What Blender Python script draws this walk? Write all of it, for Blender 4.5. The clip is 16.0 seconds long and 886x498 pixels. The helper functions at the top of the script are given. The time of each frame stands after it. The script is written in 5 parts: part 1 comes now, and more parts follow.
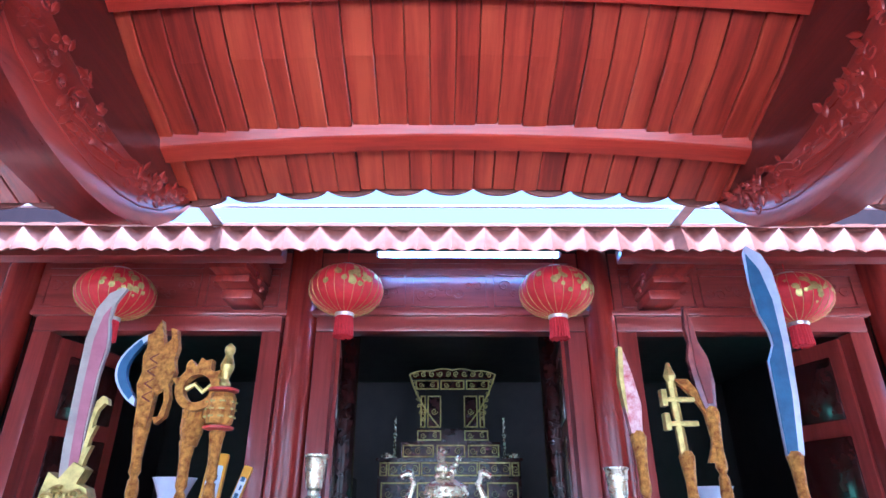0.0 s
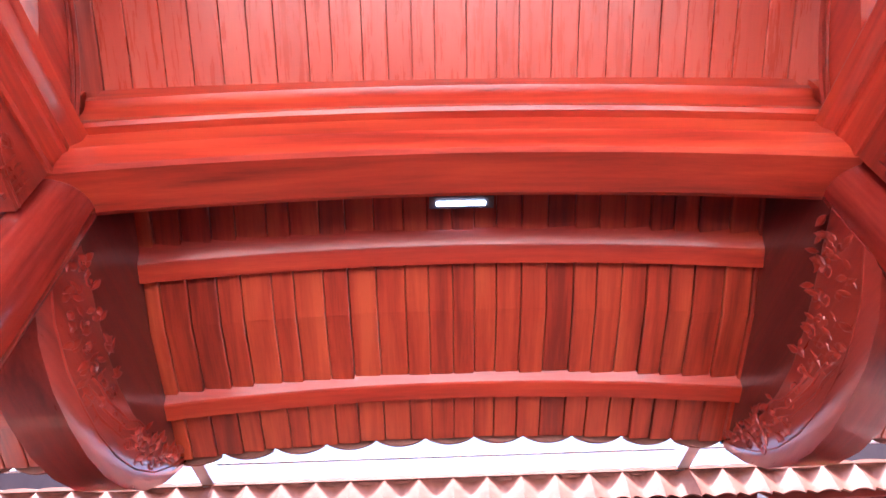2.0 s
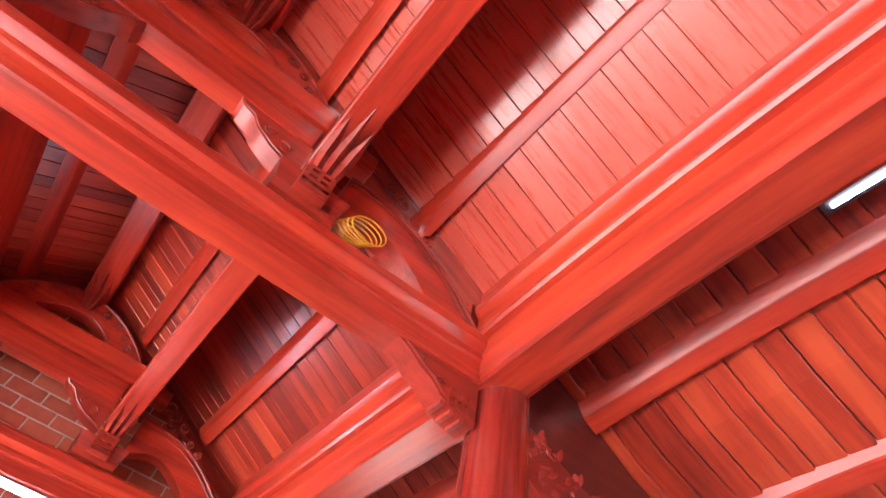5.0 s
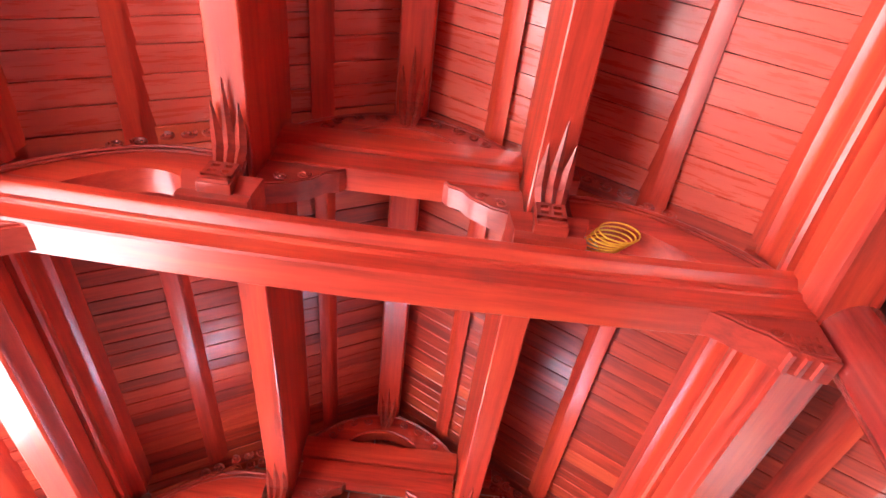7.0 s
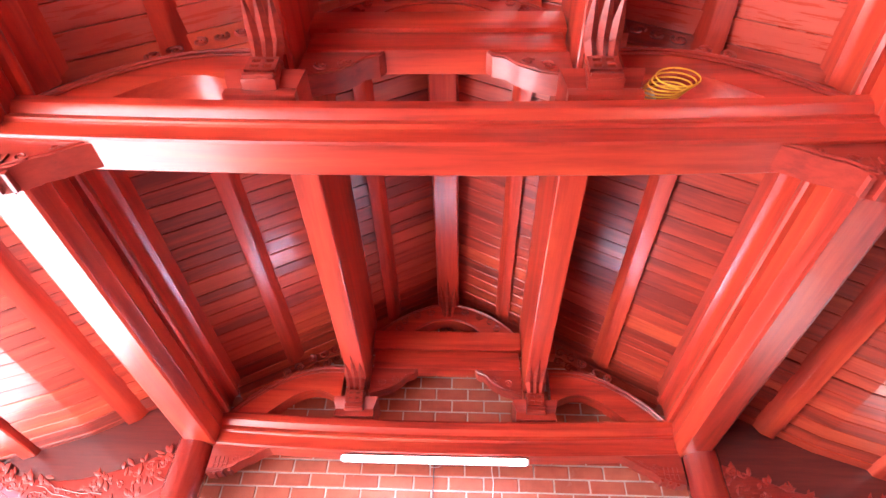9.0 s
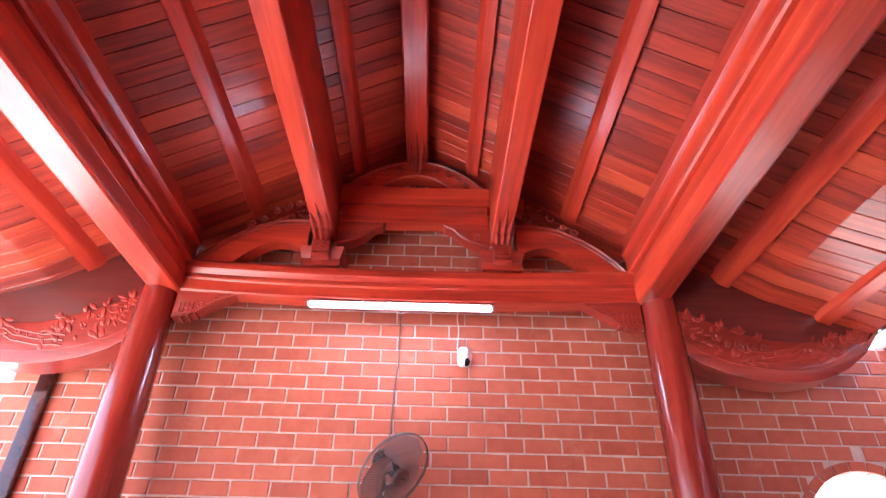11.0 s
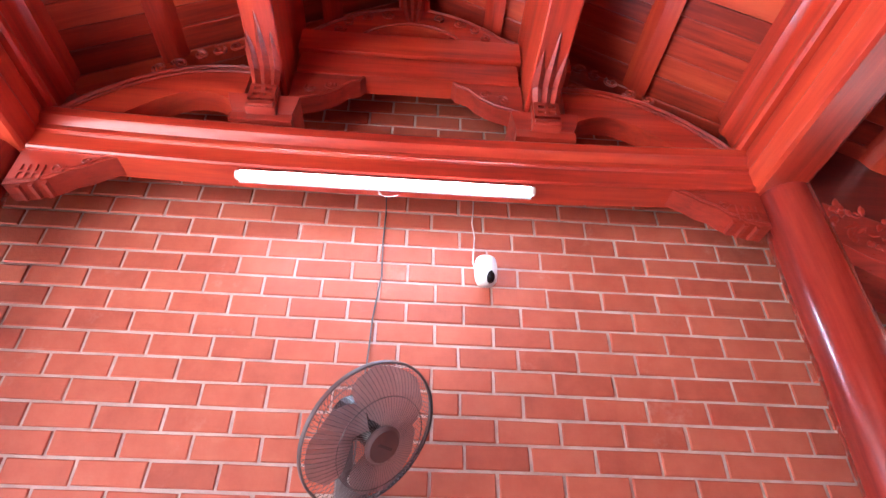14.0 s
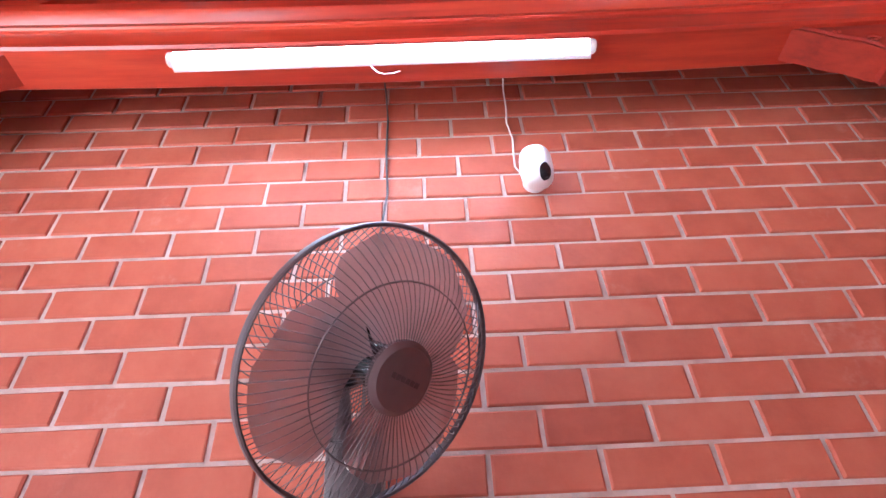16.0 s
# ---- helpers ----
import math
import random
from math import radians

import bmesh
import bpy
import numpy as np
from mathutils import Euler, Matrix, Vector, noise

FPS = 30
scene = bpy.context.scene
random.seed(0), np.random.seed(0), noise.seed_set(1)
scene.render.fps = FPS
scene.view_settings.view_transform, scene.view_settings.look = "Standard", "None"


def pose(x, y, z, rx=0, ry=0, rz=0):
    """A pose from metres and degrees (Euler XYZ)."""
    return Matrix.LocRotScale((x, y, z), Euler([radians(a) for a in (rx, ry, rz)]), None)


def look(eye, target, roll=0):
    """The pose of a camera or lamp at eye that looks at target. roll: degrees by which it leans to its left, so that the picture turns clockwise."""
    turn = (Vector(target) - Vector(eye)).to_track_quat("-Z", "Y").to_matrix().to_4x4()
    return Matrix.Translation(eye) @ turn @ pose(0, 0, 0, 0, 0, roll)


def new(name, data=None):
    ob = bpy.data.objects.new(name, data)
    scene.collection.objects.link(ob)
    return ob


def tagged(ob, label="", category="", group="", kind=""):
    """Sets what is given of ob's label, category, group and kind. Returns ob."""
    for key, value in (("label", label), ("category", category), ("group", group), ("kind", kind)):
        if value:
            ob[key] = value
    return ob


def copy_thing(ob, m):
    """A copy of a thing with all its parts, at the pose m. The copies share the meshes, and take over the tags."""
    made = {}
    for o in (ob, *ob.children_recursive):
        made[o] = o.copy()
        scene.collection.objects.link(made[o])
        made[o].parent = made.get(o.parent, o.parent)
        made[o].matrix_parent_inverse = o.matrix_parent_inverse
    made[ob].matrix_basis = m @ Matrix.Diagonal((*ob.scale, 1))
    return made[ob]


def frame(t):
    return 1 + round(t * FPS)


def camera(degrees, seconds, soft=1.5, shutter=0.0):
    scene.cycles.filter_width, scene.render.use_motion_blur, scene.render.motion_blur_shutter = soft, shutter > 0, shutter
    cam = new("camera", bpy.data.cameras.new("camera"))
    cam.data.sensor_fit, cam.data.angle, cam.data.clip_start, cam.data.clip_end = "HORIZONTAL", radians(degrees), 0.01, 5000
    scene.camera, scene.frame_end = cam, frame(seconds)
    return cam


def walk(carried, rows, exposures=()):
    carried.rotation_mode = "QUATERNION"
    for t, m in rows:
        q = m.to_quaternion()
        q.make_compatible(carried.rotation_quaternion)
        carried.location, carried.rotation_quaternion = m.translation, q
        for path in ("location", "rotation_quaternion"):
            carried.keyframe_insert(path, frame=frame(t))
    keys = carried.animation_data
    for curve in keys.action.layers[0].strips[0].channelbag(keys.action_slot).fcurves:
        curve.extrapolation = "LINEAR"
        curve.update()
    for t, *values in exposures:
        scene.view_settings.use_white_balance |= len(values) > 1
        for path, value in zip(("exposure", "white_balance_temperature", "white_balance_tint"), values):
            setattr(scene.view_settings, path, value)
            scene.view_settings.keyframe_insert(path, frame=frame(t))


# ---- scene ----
EXPOSURES = [(0.0, 2.65, 4250, 8), (1.5, 2.78, 5200, 14), (3.0, 3.0, 5750, 18), (5.0, 3.1, 6100, 19), (8.5, 3.42, 5600, 18), (10.0, 3.1, 5600, 18), (12.5, 2.85, 5800, 17), (14.5, 3.0, 5250, 11), (16.0, 2.8, 5100, 9)]
SKY, SUN, TUBE_GLOW, REAR_GLOW = 0.14, 5.0, 14.0, 9.0
CAMBER, SAG, MIDZ = 0.08, 0.045, 3.51
LENS = 75.4
cam = camera(LENS, 16.0)
PATH = [
    (0, (1.287, 0.591, 1.563), (1.296, 2.408, 2.397), 0.0),
    (0.5, (1.244, 0.531, 1.573), (1.303, 2.272, 2.557), -1.0),
    (1, (1.25, 0.528, 1.561), (1.322, 2.143, 2.739), -1.5),
    (1.5, (1.23, 0.489, 1.562), (1.317, 1.988, 2.884), -2.1),
    (2, (1.245, 0.486, 1.543), (1.298, 1.821, 3.032), -3.1),
    (2.5, (1.261, 0.504, 1.508), (1.208, 1.696, 3.114), -2.5),
    (3, (1.319, 0.529, 1.492), (1.05, 1.598, 3.16), 2.5),
    (3.5, (1.4, 0.565, 1.536), (0.871, 1.553, 3.192), 8.6),
    (4, (1.404, 0.551, 1.57), (0.683, 1.451, 3.204), 10.1),
    (4.5, (1.405, 0.529, 1.615), (0.49, 1.286, 3.224), 12.5),
    (5, (1.408, 0.5, 1.666), (0.334, 1.073, 3.253), 14.1),
    (5.2, (1.4, 0.481, 1.698), (0.263, 0.98, 3.266), 14.7),
    (7.3, (1.305, 0.185, 1.611), (0.067, 0.174, 3.182), 5.7),
    (7.5, (1.304, 0.18, 1.608), (0.055, 0.155, 3.17), 5.5),
    (8, (1.304, 0.166, 1.61), (0.001, 0.096, 3.126), 4.6),
    (8.5, (1.29, 0.154, 1.596), (-0.1, 0.065, 3.031), 3.6),
    (9, (1.223, 0.126, 1.533), (-0.253, 0.049, 2.881), 2.6),
    (9.5, (1.138, 0.156, 1.433), (-0.408, 0.083, 2.7), 2.2),
    (10, (1.057, 0.187, 1.348), (-0.551, 0.116, 2.536), 2.2),
    (10.2, (1.047, 0.176, 1.319), (-0.581, 0.119, 2.478), 2.1),
    (12.3, (0.43, 0.141, 1.312), (-1.288, 0.229, 2.332), 0.7),
    (12.5, (0.309, 0.127, 1.329), (-1.411, 0.196, 2.347), 0.9),
    (13, (-0.006, 0.074, 1.404), (-1.679, 0.082, 2.499), 1.8),
    (13.5, (-0.317, 0.011, 1.433), (-1.982, 0.082, 2.538), 1.1),
    (14, (-0.636, 0.068, 1.451), (-2.262, 0.167, 2.611), 1.0),
    (14.5, (-0.917, 0.056, 1.469), (-2.546, 0.196, 2.621), 0.7),
    (15, (-1.153, 0.007, 1.504), (-2.757, 0.207, 2.682), -0.5),
    (15.5, (-1.338, 0.017, 1.499), (-2.933, 0.206, 2.691), -1.2),
    (16, (-1.503, 0.063, 1.528), (-3.026, 0.098, 2.823), -3.1),
]
walk(cam, [(t, look(eye, target, roll)) for t, eye, target, roll in PATH], EXPOSURES)

# ---- world, sun, exposure ----
SUN_EL, SUN_AZ = 73.0, 190.0      # azimuth: degrees clockwise from +Y
world = bpy.data.worlds.new("world")
scene.world = world
world.use_nodes = True
wn = world.node_tree.nodes
wl = world.node_tree.links
sky = wn.new("ShaderNodeTexSky")
sky.sky_type = "NISHITA"
sky.sun_disc = False
sky.sun_elevation = radians(SUN_EL)
sky.sun_rotation = radians(SUN_AZ)
sky.air_density, sky.dust_density = 1.0, 5.0
wl.new(sky.outputs[0], wn["Background"].inputs[0])
wn["Background"].inputs[1].default_value = SKY
sun_data = bpy.data.lights.new("sun", "SUN")
sun_data.energy, sun_data.angle, sun_data.color = SUN, radians(0.6), (1.0, 0.95, 0.88)
sun = new("sun", sun_data)
sd = Vector((math.sin(radians(SUN_AZ)) * math.cos(radians(SUN_EL)), math.cos(radians(SUN_AZ)) * math.cos(radians(SUN_EL)), math.sin(radians(SUN_EL))))
sun.matrix_world = look(sd * 30, (0, 0, 0))


# ---- materials ----
def material(name):
    m = bpy.data.materials.new(name)
    m.use_nodes = True
    return m, m.node_tree.nodes, m.node_tree.links, m.node_tree.nodes["Principled BSDF"]


def ramp(nodes, stops):
    r = nodes.new("ShaderNodeValToRGB")
    while len(r.color_ramp.elements) < len(stops):
        r.color_ramp.elements.new(0.5)
    for e, (p, c) in zip(r.color_ramp.elements, stops):
        e.position, e.color = p, (*c, 1)
    return r


def wood(name, axis, dark, mid, light, rough=0.32, coat=0.25, vary="none", spread=0.5, stops=(0.29, 0.5, 0.70)):
    """Varnished hardwood, its grain along axis; vary: tone from piece to piece, by object or by island."""
    m, n, l, b = material(name)
    co = n.new("ShaderNodeTexCoord")
    mp = n.new("ShaderNodeMapping")
    s = [13.0, 13.0, 13.0]
    s[axis] = 0.9
    if vary == "island":
        s[2] = 0.9      # boards lie aslant
    mp.inputs["Scale"].default_value = s
    l.new(co.outputs["Object"], mp.inputs["Vector"])
    pick = None
    if vary != "none":
        if vary == "island":
            g = n.new("ShaderNodeNewGeometry")
            pick = g.outputs["Random Per Island"]
        else:
            g = n.new("ShaderNodeObjectInfo")
            pick = g.outputs["Random"]
        sc = n.new("ShaderNodeMath")
        sc.operation = "MULTIPLY"
        sc.inputs[1].default_value = 37.0
        l.new(pick, sc.inputs[0])
        off = n.new("ShaderNodeCombineXYZ")
        for k in range(3):
            l.new(sc.outputs[0], off.inputs[k])
        l.new(off.outputs[0], mp.inputs["Location"])
    big = n.new("ShaderNodeTexNoise")
    big.inputs["Scale"].default_value = 0.9
    big.inputs["Detail"].default_value = 5
    big.inputs["Distortion"].default_value = 0.5
    l.new(mp.outputs[0], big.inputs["Vector"])
    fine = n.new("ShaderNodeTexNoise")
    fine.inputs["Scale"].default_value = 4.0
    fine.inputs["Detail"].default_value = 8
    fine.inputs["Roughness"].default_value = 0.65
    l.new(mp.outputs[0], fine.inputs["Vector"])
    mx = n.new("ShaderNodeMath")
    mx.operation = "MULTIPLY_ADD"
    mx.inputs[1].default_value = 0.35
    l.new(fine.outputs[0], mx.inputs[0])
    half = n.new("ShaderNodeMath")
    half.operation = "MULTIPLY"
    half.inputs[1].default_value = 0.65
    l.new(big.outputs[0], half.inputs[0])
    l.new(half.outputs[0], mx.inputs[2])
    value = mx.outputs[0]
    if pick is not None:
        sh = n.new("ShaderNodeMath")
        sh.operation = "MULTIPLY_ADD"
        sh.inputs[1].default_value = spread
        l.new(pick, sh.inputs[0])
        sub = n.new("ShaderNodeMath")
        sub.operation = "SUBTRACT"
        sub.inputs[1].default_value = spread / 2
        l.new(value, sub.inputs[0])
        l.new(sub.outputs[0], sh.inputs[2])
        value = sh.outputs[0]
    r = ramp(n, list(zip(stops, (dark, mid, light))))
    l.new(value, r.inputs[0])
    l.new(r.outputs[0], b.inputs["Base Color"])
    rr = n.new("ShaderNodeMapRange")
    rr.inputs["To Min"].default_value, rr.inputs["To Max"].default_value = rough - 0.07, rough + 0.12
    l.new(fine.outputs[0], rr.inputs[0])
    l.new(rr.outputs[0], b.inputs["Roughness"])
    b.inputs["Coat Weight"].default_value, b.inputs["Coat Roughness"].default_value = coat * 1.8, 0.2 if rough > 0.3 else 0.14
    bp = n.new("ShaderNodeBump")
    bp.inputs["Strength"].default_value, bp.inputs["Distance"].default_value = 0.16, 0.004
    l.new(fine.outputs[0], bp.inputs["Height"])
    l.new(bp.outputs[0], b.inputs["Normal"])
    return m


def plain(name, colour, rough=0.5, metal=0.0, second=None, scale=14.0, bump=0.1, coat=0.0, glow=None):
    """A surface of one kind, mottled at two scales."""
    m, n, l, b = material(name)
    co = n.new("ShaderNodeTexCoord")
    a = n.new("ShaderNodeTexNoise")
    a.inputs["Scale"].default_value, a.inputs["Detail"].default_value = scale, 9
    a.inputs["Roughness"].default_value = 0.65
    l.new(co.outputs["Object"], a.inputs["Vector"])
    second = second or tuple(c * 0.75 for c in colour)
    r = ramp(n, [(0.32, second), (0.62, colour)])
    l.new(a.outputs[0], r.inputs[0])
    l.new(r.outputs[0], b.inputs["Base Color"])
    b.inputs["Roughness"].default_value, b.inputs["Metallic"].default_value = rough, metal
    b.inputs["Coat Weight"].default_value = coat
    rr = n.new("ShaderNodeMapRange")
    rr.inputs["To Min"].default_value, rr.inputs["To Max"].default_value = max(0.03, rough - 0.08), min(1.0, rough + 0.1)
    l.new(a.outputs[0], rr.inputs[0])
    l.new(rr.outputs[0], b.inputs["Roughness"])
    if bump:
        f = n.new("ShaderNodeTexNoise")
        f.inputs["Scale"].default_value, f.inputs["Detail"].default_value = scale * 9, 6
        l.new(co.outputs["Object"], f.inputs["Vector"])
        bp = n.new("ShaderNodeBump")
        bp.inputs["Strength"].default_value, bp.inputs["Distance"].default_value = bump, 0.004
        l.new(f.outputs[0], bp.inputs["Height"])
        l.new(bp.outputs[0], b.inputs["Normal"])
    if glow:
        b.inputs["Emission Color"].default_value = (*glow[0], 1)
        b.inputs["Emission Strength"].default_value = glow[1]
    return m


PLANK = wood("plank_wood", 1, (0.19, 0.018, 0.009), (0.37, 0.037, 0.015), (0.52, 0.08, 0.028), 0.38, 0.3, "island", 0.2, (0.36, 0.5, 0.66))
PANEL = wood("panelling_wood", 1, (0.44, 0.055, 0.03), (0.56, 0.092, 0.054), (0.64, 0.14, 0.09), 0.26, 0.6, "island", 0.2, (0.15, 0.5, 0.85))
PANEL.node_tree.nodes["Principled BSDF"].inputs["Specular IOR Level"].default_value = 0.8
BEAM_X = wood("beam_wood_lengthways", 0, (0.17, 0.013, 0.008), (0.44, 0.037, 0.016), (0.60, 0.080, 0.026), 0.31, 0.26)
BEAM_Y = wood("beam_wood_crossways", 1, (0.17, 0.013, 0.008), (0.44, 0.037, 0.016), (0.60, 0.080, 0.026), 0.31, 0.26)
BEAM_Z = wood("column_wood", 2, (0.10, 0.009, 0.007), (0.24, 0.022, 0.014), (0.34, 0.036, 0.020), 0.2, 0.55)
CARVED = wood("carved_wood", 1, (0.11, 0.010, 0.007), (0.30, 0.028, 0.015), (0.42, 0.048, 0.023), 0.36, 0.25)
KEEL = wood("eave_beam_wood", 1, (0.12, 0.011, 0.008), (0.28, 0.028, 0.018), (0.38, 0.045, 0.026), 0.28, 0.5)
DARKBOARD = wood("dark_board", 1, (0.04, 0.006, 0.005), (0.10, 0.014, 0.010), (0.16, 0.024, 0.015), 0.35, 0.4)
DOORWOOD = wood("door_wood", 2, (0.14, 0.017, 0.013), (0.27, 0.040, 0.030), (0.36, 0.06, 0.045), 0.3, 0.4)
DOORWOOD_X = wood("lintel_wood", 0, (0.14, 0.017, 0.013), (0.27, 0.040, 0.030), (0.36, 0.06, 0.045), 0.3, 0.4)


def brick_material():
    m, n, l, b = material("red_brick")
    co = n.new("ShaderNodeTexCoord")
    g = n.new("ShaderNodeObjectInfo")
    isl = n.new("ShaderNodeNewGeometry")
    add = n.new("ShaderNodeMath")
    add.operation = "ADD"
    l.new(g.outputs["Random"], add.inputs[0])
    l.new(isl.outputs["Random Per Island"], add.inputs[1])
    fr = n.new("ShaderNodeMath")
    fr.operation = "FRACT"
    l.new(add.outputs[0], fr.inputs[0])
    a = n.new("ShaderNodeTexNoise")
    a.inputs["Scale"].default_value, a.inputs["Detail"].default_value, a.inputs["Roughness"].default_value = 9, 9, 0.65
    l.new(g.outputs["Location"], a.inputs["Vector"])
    ad = n.new("ShaderNodeVectorMath")
    ad.operation = "ADD"
    l.new(co.outputs["Object"], ad.inputs[0])
    l.new(g.outputs["Location"], ad.inputs[1])
    l.new(ad.outputs[0], a.inputs["Vector"])
    w = n.new("ShaderNodeMath")
    w.operation = "MULTIPLY_ADD"
    w.inputs[1].default_value = 0.3
    l.new(fr.outputs[0], w.inputs[0])
    h = n.new("ShaderNodeMath")
    h.operation = "MULTIPLY"
    h.inputs[1].default_value = 0.7
    l.new(a.outputs[0], h.inputs[0])
    l.new(h.outputs[0], w.inputs[2])
    r = ramp(n, [(0.25, (0.36, 0.078, 0.042)), (0.5, (0.47, 0.112, 0.06)), (0.8, (0.54, 0.155, 0.088))])
    l.new(w.outputs[0], r.inputs[0])
    # pale bloom in small patches
    p = n.new("ShaderNodeTexNoise")
    p.inputs["Scale"].default_value, p.inputs["Detail"].default_value = 3.1, 10
    p.inputs["Roughness"].default_value = 0.75
    l.new(ad.outputs[0], p.inputs["Vector"])
    pr = ramp(n, [(0.6, (0, 0, 0)), (0.78, (0.5, 0.5, 0.5))])
    l.new(p.outputs[0], pr.inputs[0])
    mix = n.new("ShaderNodeMix")
    mix.data_type = "RGBA"
    mix.inputs["B"].default_value = (0.62, 0.36, 0.30, 1)
    l.new(pr.outputs[0], mix.inputs["Factor"])
    l.new(r.outputs[0], mix.inputs["A"])
    l.new(mix.outputs["Result"], b.inputs["Base Color"])
    b.inputs["Roughness"].default_value = 0.62
    f = n.new("ShaderNodeTexNoise")
    f.inputs["Scale"].default_value, f.inputs["Detail"].default_value = 70, 8
    l.new(ad.outputs[0], f.inputs["Vector"])
    bp = n.new("ShaderNodeBump")
    bp.inputs["Strength"].default_value, bp.inputs["Distance"].default_value = 0.25, 0.003
    l.new(f.outputs[0], bp.inputs["Height"])
    l.new(bp.outputs[0], b.inputs["Normal"])
    return m


BRICK = brick_material()
MORTAR = plain("mortar", (0.66, 0.55, 0.51), 0.9, second=(0.46, 0.35, 0.31), scale=11, bump=0.5)
TILE = plain("roof_tile", (0.27, 0.095, 0.065), 0.6, second=(0.18, 0.06, 0.04), scale=16, bump=0.2)
FLOOR = plain("floor_tile", (0.22, 0.10, 0.07), 0.35, second=(0.16, 0.07, 0.05), scale=4, bump=0.05)
PAVE = plain("courtyard_paving", (0.66, 0.61, 0.56), 0.8, second=(0.52, 0.48, 0.44), scale=2, bump=0.2)
PLASTER = plain("plaster", (0.75, 0.70, 0.62), 0.85, second=(0.6, 0.55, 0.48), scale=3, bump=0.2)
GOLD = plain("gilded_wood", (0.80, 0.44, 0.08), 0.30, 0.6, second=(0.26, 0.07, 0.015), scale=70, bump=0.9)
GILT = plain("gilt_paint", (0.62, 0.52, 0.16), 0.4, 0.6, second=(0.3, 0.24, 0.06), scale=40)
BONE = plain("weathered_blade_edge", (0.40, 0.36, 0.31), 0.45, 0.0, second=(0.28, 0.25, 0.22), scale=20, bump=0.2)
BRASS = plain("brass", (0.76, 0.72, 0.54), 0.26, 1.0, second=(0.48, 0.43, 0.28), scale=45, bump=0.4)
STEEL = plain("painted_blade", (0.50, 0.55, 0.66), 0.35, 0.4, second=(0.36, 0.42, 0.54), scale=18)
BLUE = plain("blue_blade_face", (0.035, 0.11, 0.22), 0.4, 0.2, second=(0.02, 0.07, 0.15), scale=18)
PINK = plain("pink_blade_face", (0.40, 0.15, 0.20), 0.45, 0.0, second=(0.30, 0.10, 0.14), scale=18)
REDPAINT = plain("red_paint", (0.55, 0.06, 0.05), 0.35, second=(0.38, 0.035, 0.03), scale=20)
LEAFRED = plain("glossy_brown_paint", (0.26, 0.075, 0.06), 0.15, second=(0.12, 0.03, 0.03), scale=16, coat=0.6)
MOTTLE = plain("worn_red_white_paint", (0.70, 0.50, 0.48), 0.4, second=(0.42, 0.06, 0.06), scale=60)
SHAFT = plain("dark_red_shaft", (0.20, 0.025, 0.022), 0.3, second=(0.13, 0.016, 0.014), scale=20)
CHINA = plain("glazed_porcelain", (0.62, 0.68, 0.80), 0.12, second=(0.50, 0.57, 0.72), scale=7, bump=0.0, coat=0.5)
SILK = plain("lantern_silk", (0.62, 0.02, 0.025), 0.55, second=(0.5, 0.012, 0.02), scale=60, bump=0.3)
TASSEL = plain("tassel_thread", (0.6, 0.02, 0.03), 0.7, second=(0.4, 0.01, 0.015), scale=90)
SILVER = plain("silver_collar", (0.7, 0.68, 0.66), 0.3, 0.9)
WHITE = plain("white_plastic", (0.80, 0.80, 0.80), 0.3, second=(0.74, 0.74, 0.74), scale=5, bump=0.0)
BLACK = plain("black_plastic", (0.014, 0.014, 0.016), 0.25, second=(0.01, 0.01, 0.011), scale=12, bump=0.0)
GREY = plain("grey_plastic", (0.10, 0.072, 0.074), 0.4, second=(0.07, 0.05, 0.052), scale=12, bump=0.05)
BADGE = plain("brown_grey_badge", (0.17, 0.11, 0.11), 0.4, second=(0.14, 0.09, 0.09), bump=0.0)
CABLE = plain("grey_cable", (0.12, 0.12, 0.13), 0.5, bump=0.0)
YELLOW = plain("yellow_cable", (0.72, 0.40, 0.02), 0.4, second=(0.6, 0.30, 0.015), bump=0.0)
METAL = plain("galvanised_metal", (0.70, 0.71, 0.74), 0.4, 0.7, second=(0.55, 0.56, 0.6), scale=9)
TEAL = plain("teal_paint", (0.05, 0.42, 0.42), 0.5, second=(0.03, 0.33, 0.34), scale=9)
# near-black: the gloom of the unlit rear hall is in this colour
SHADEWALL = plain("wall_in_shade", (0.022, 0.016, 0.018), 0.6, second=(0.03, 0.02, 0.02), scale=5)
LACQUER = plain("dark_lacquer", (0.05, 0.012, 0.010), 0.2, second=(0.03, 0.008, 0.007), scale=10, coat=0.4)
PAPER = plain("printed_paper", (0.55, 0.66, 0.80), 0.5, second=(0.4, 0.5, 0.66), scale=30)
TUBE = plain("lit_tube", (0.9, 0.9, 0.9), 0.4, bump=0.0, glow=((0.80, 0.88, 1.0), TUBE_GLOW))
PANE = plain("glowing_pane", (0.5, 0.8, 0.6), 0.3, bump=0.0, glow=((0.45, 1.0, 0.65), 2.0))
BAR = plain("lit_bar", (0.9, 0.9, 0.9), 0.4, bump=0.0, glow=((0.6, 0.8, 1.0), 4.5))
TUBE_REAR = plain("lit_cool_tube", (0.9, 0.9, 0.9), 0.4, bump=0.0, glow=((0.30, 0.58, 1.0), REAR_GLOW))


def translucent_blade():
    m, n, l, b = material("smoky_fan_blade")
    b.inputs["Base Color"].default_value = (0.62, 0.44, 0.44, 1)
    b.inputs["Roughness"].default_value = 0.25
    b.inputs["Alpha"].default_value = 0.48
    return m


BLADE = translucent_blade()


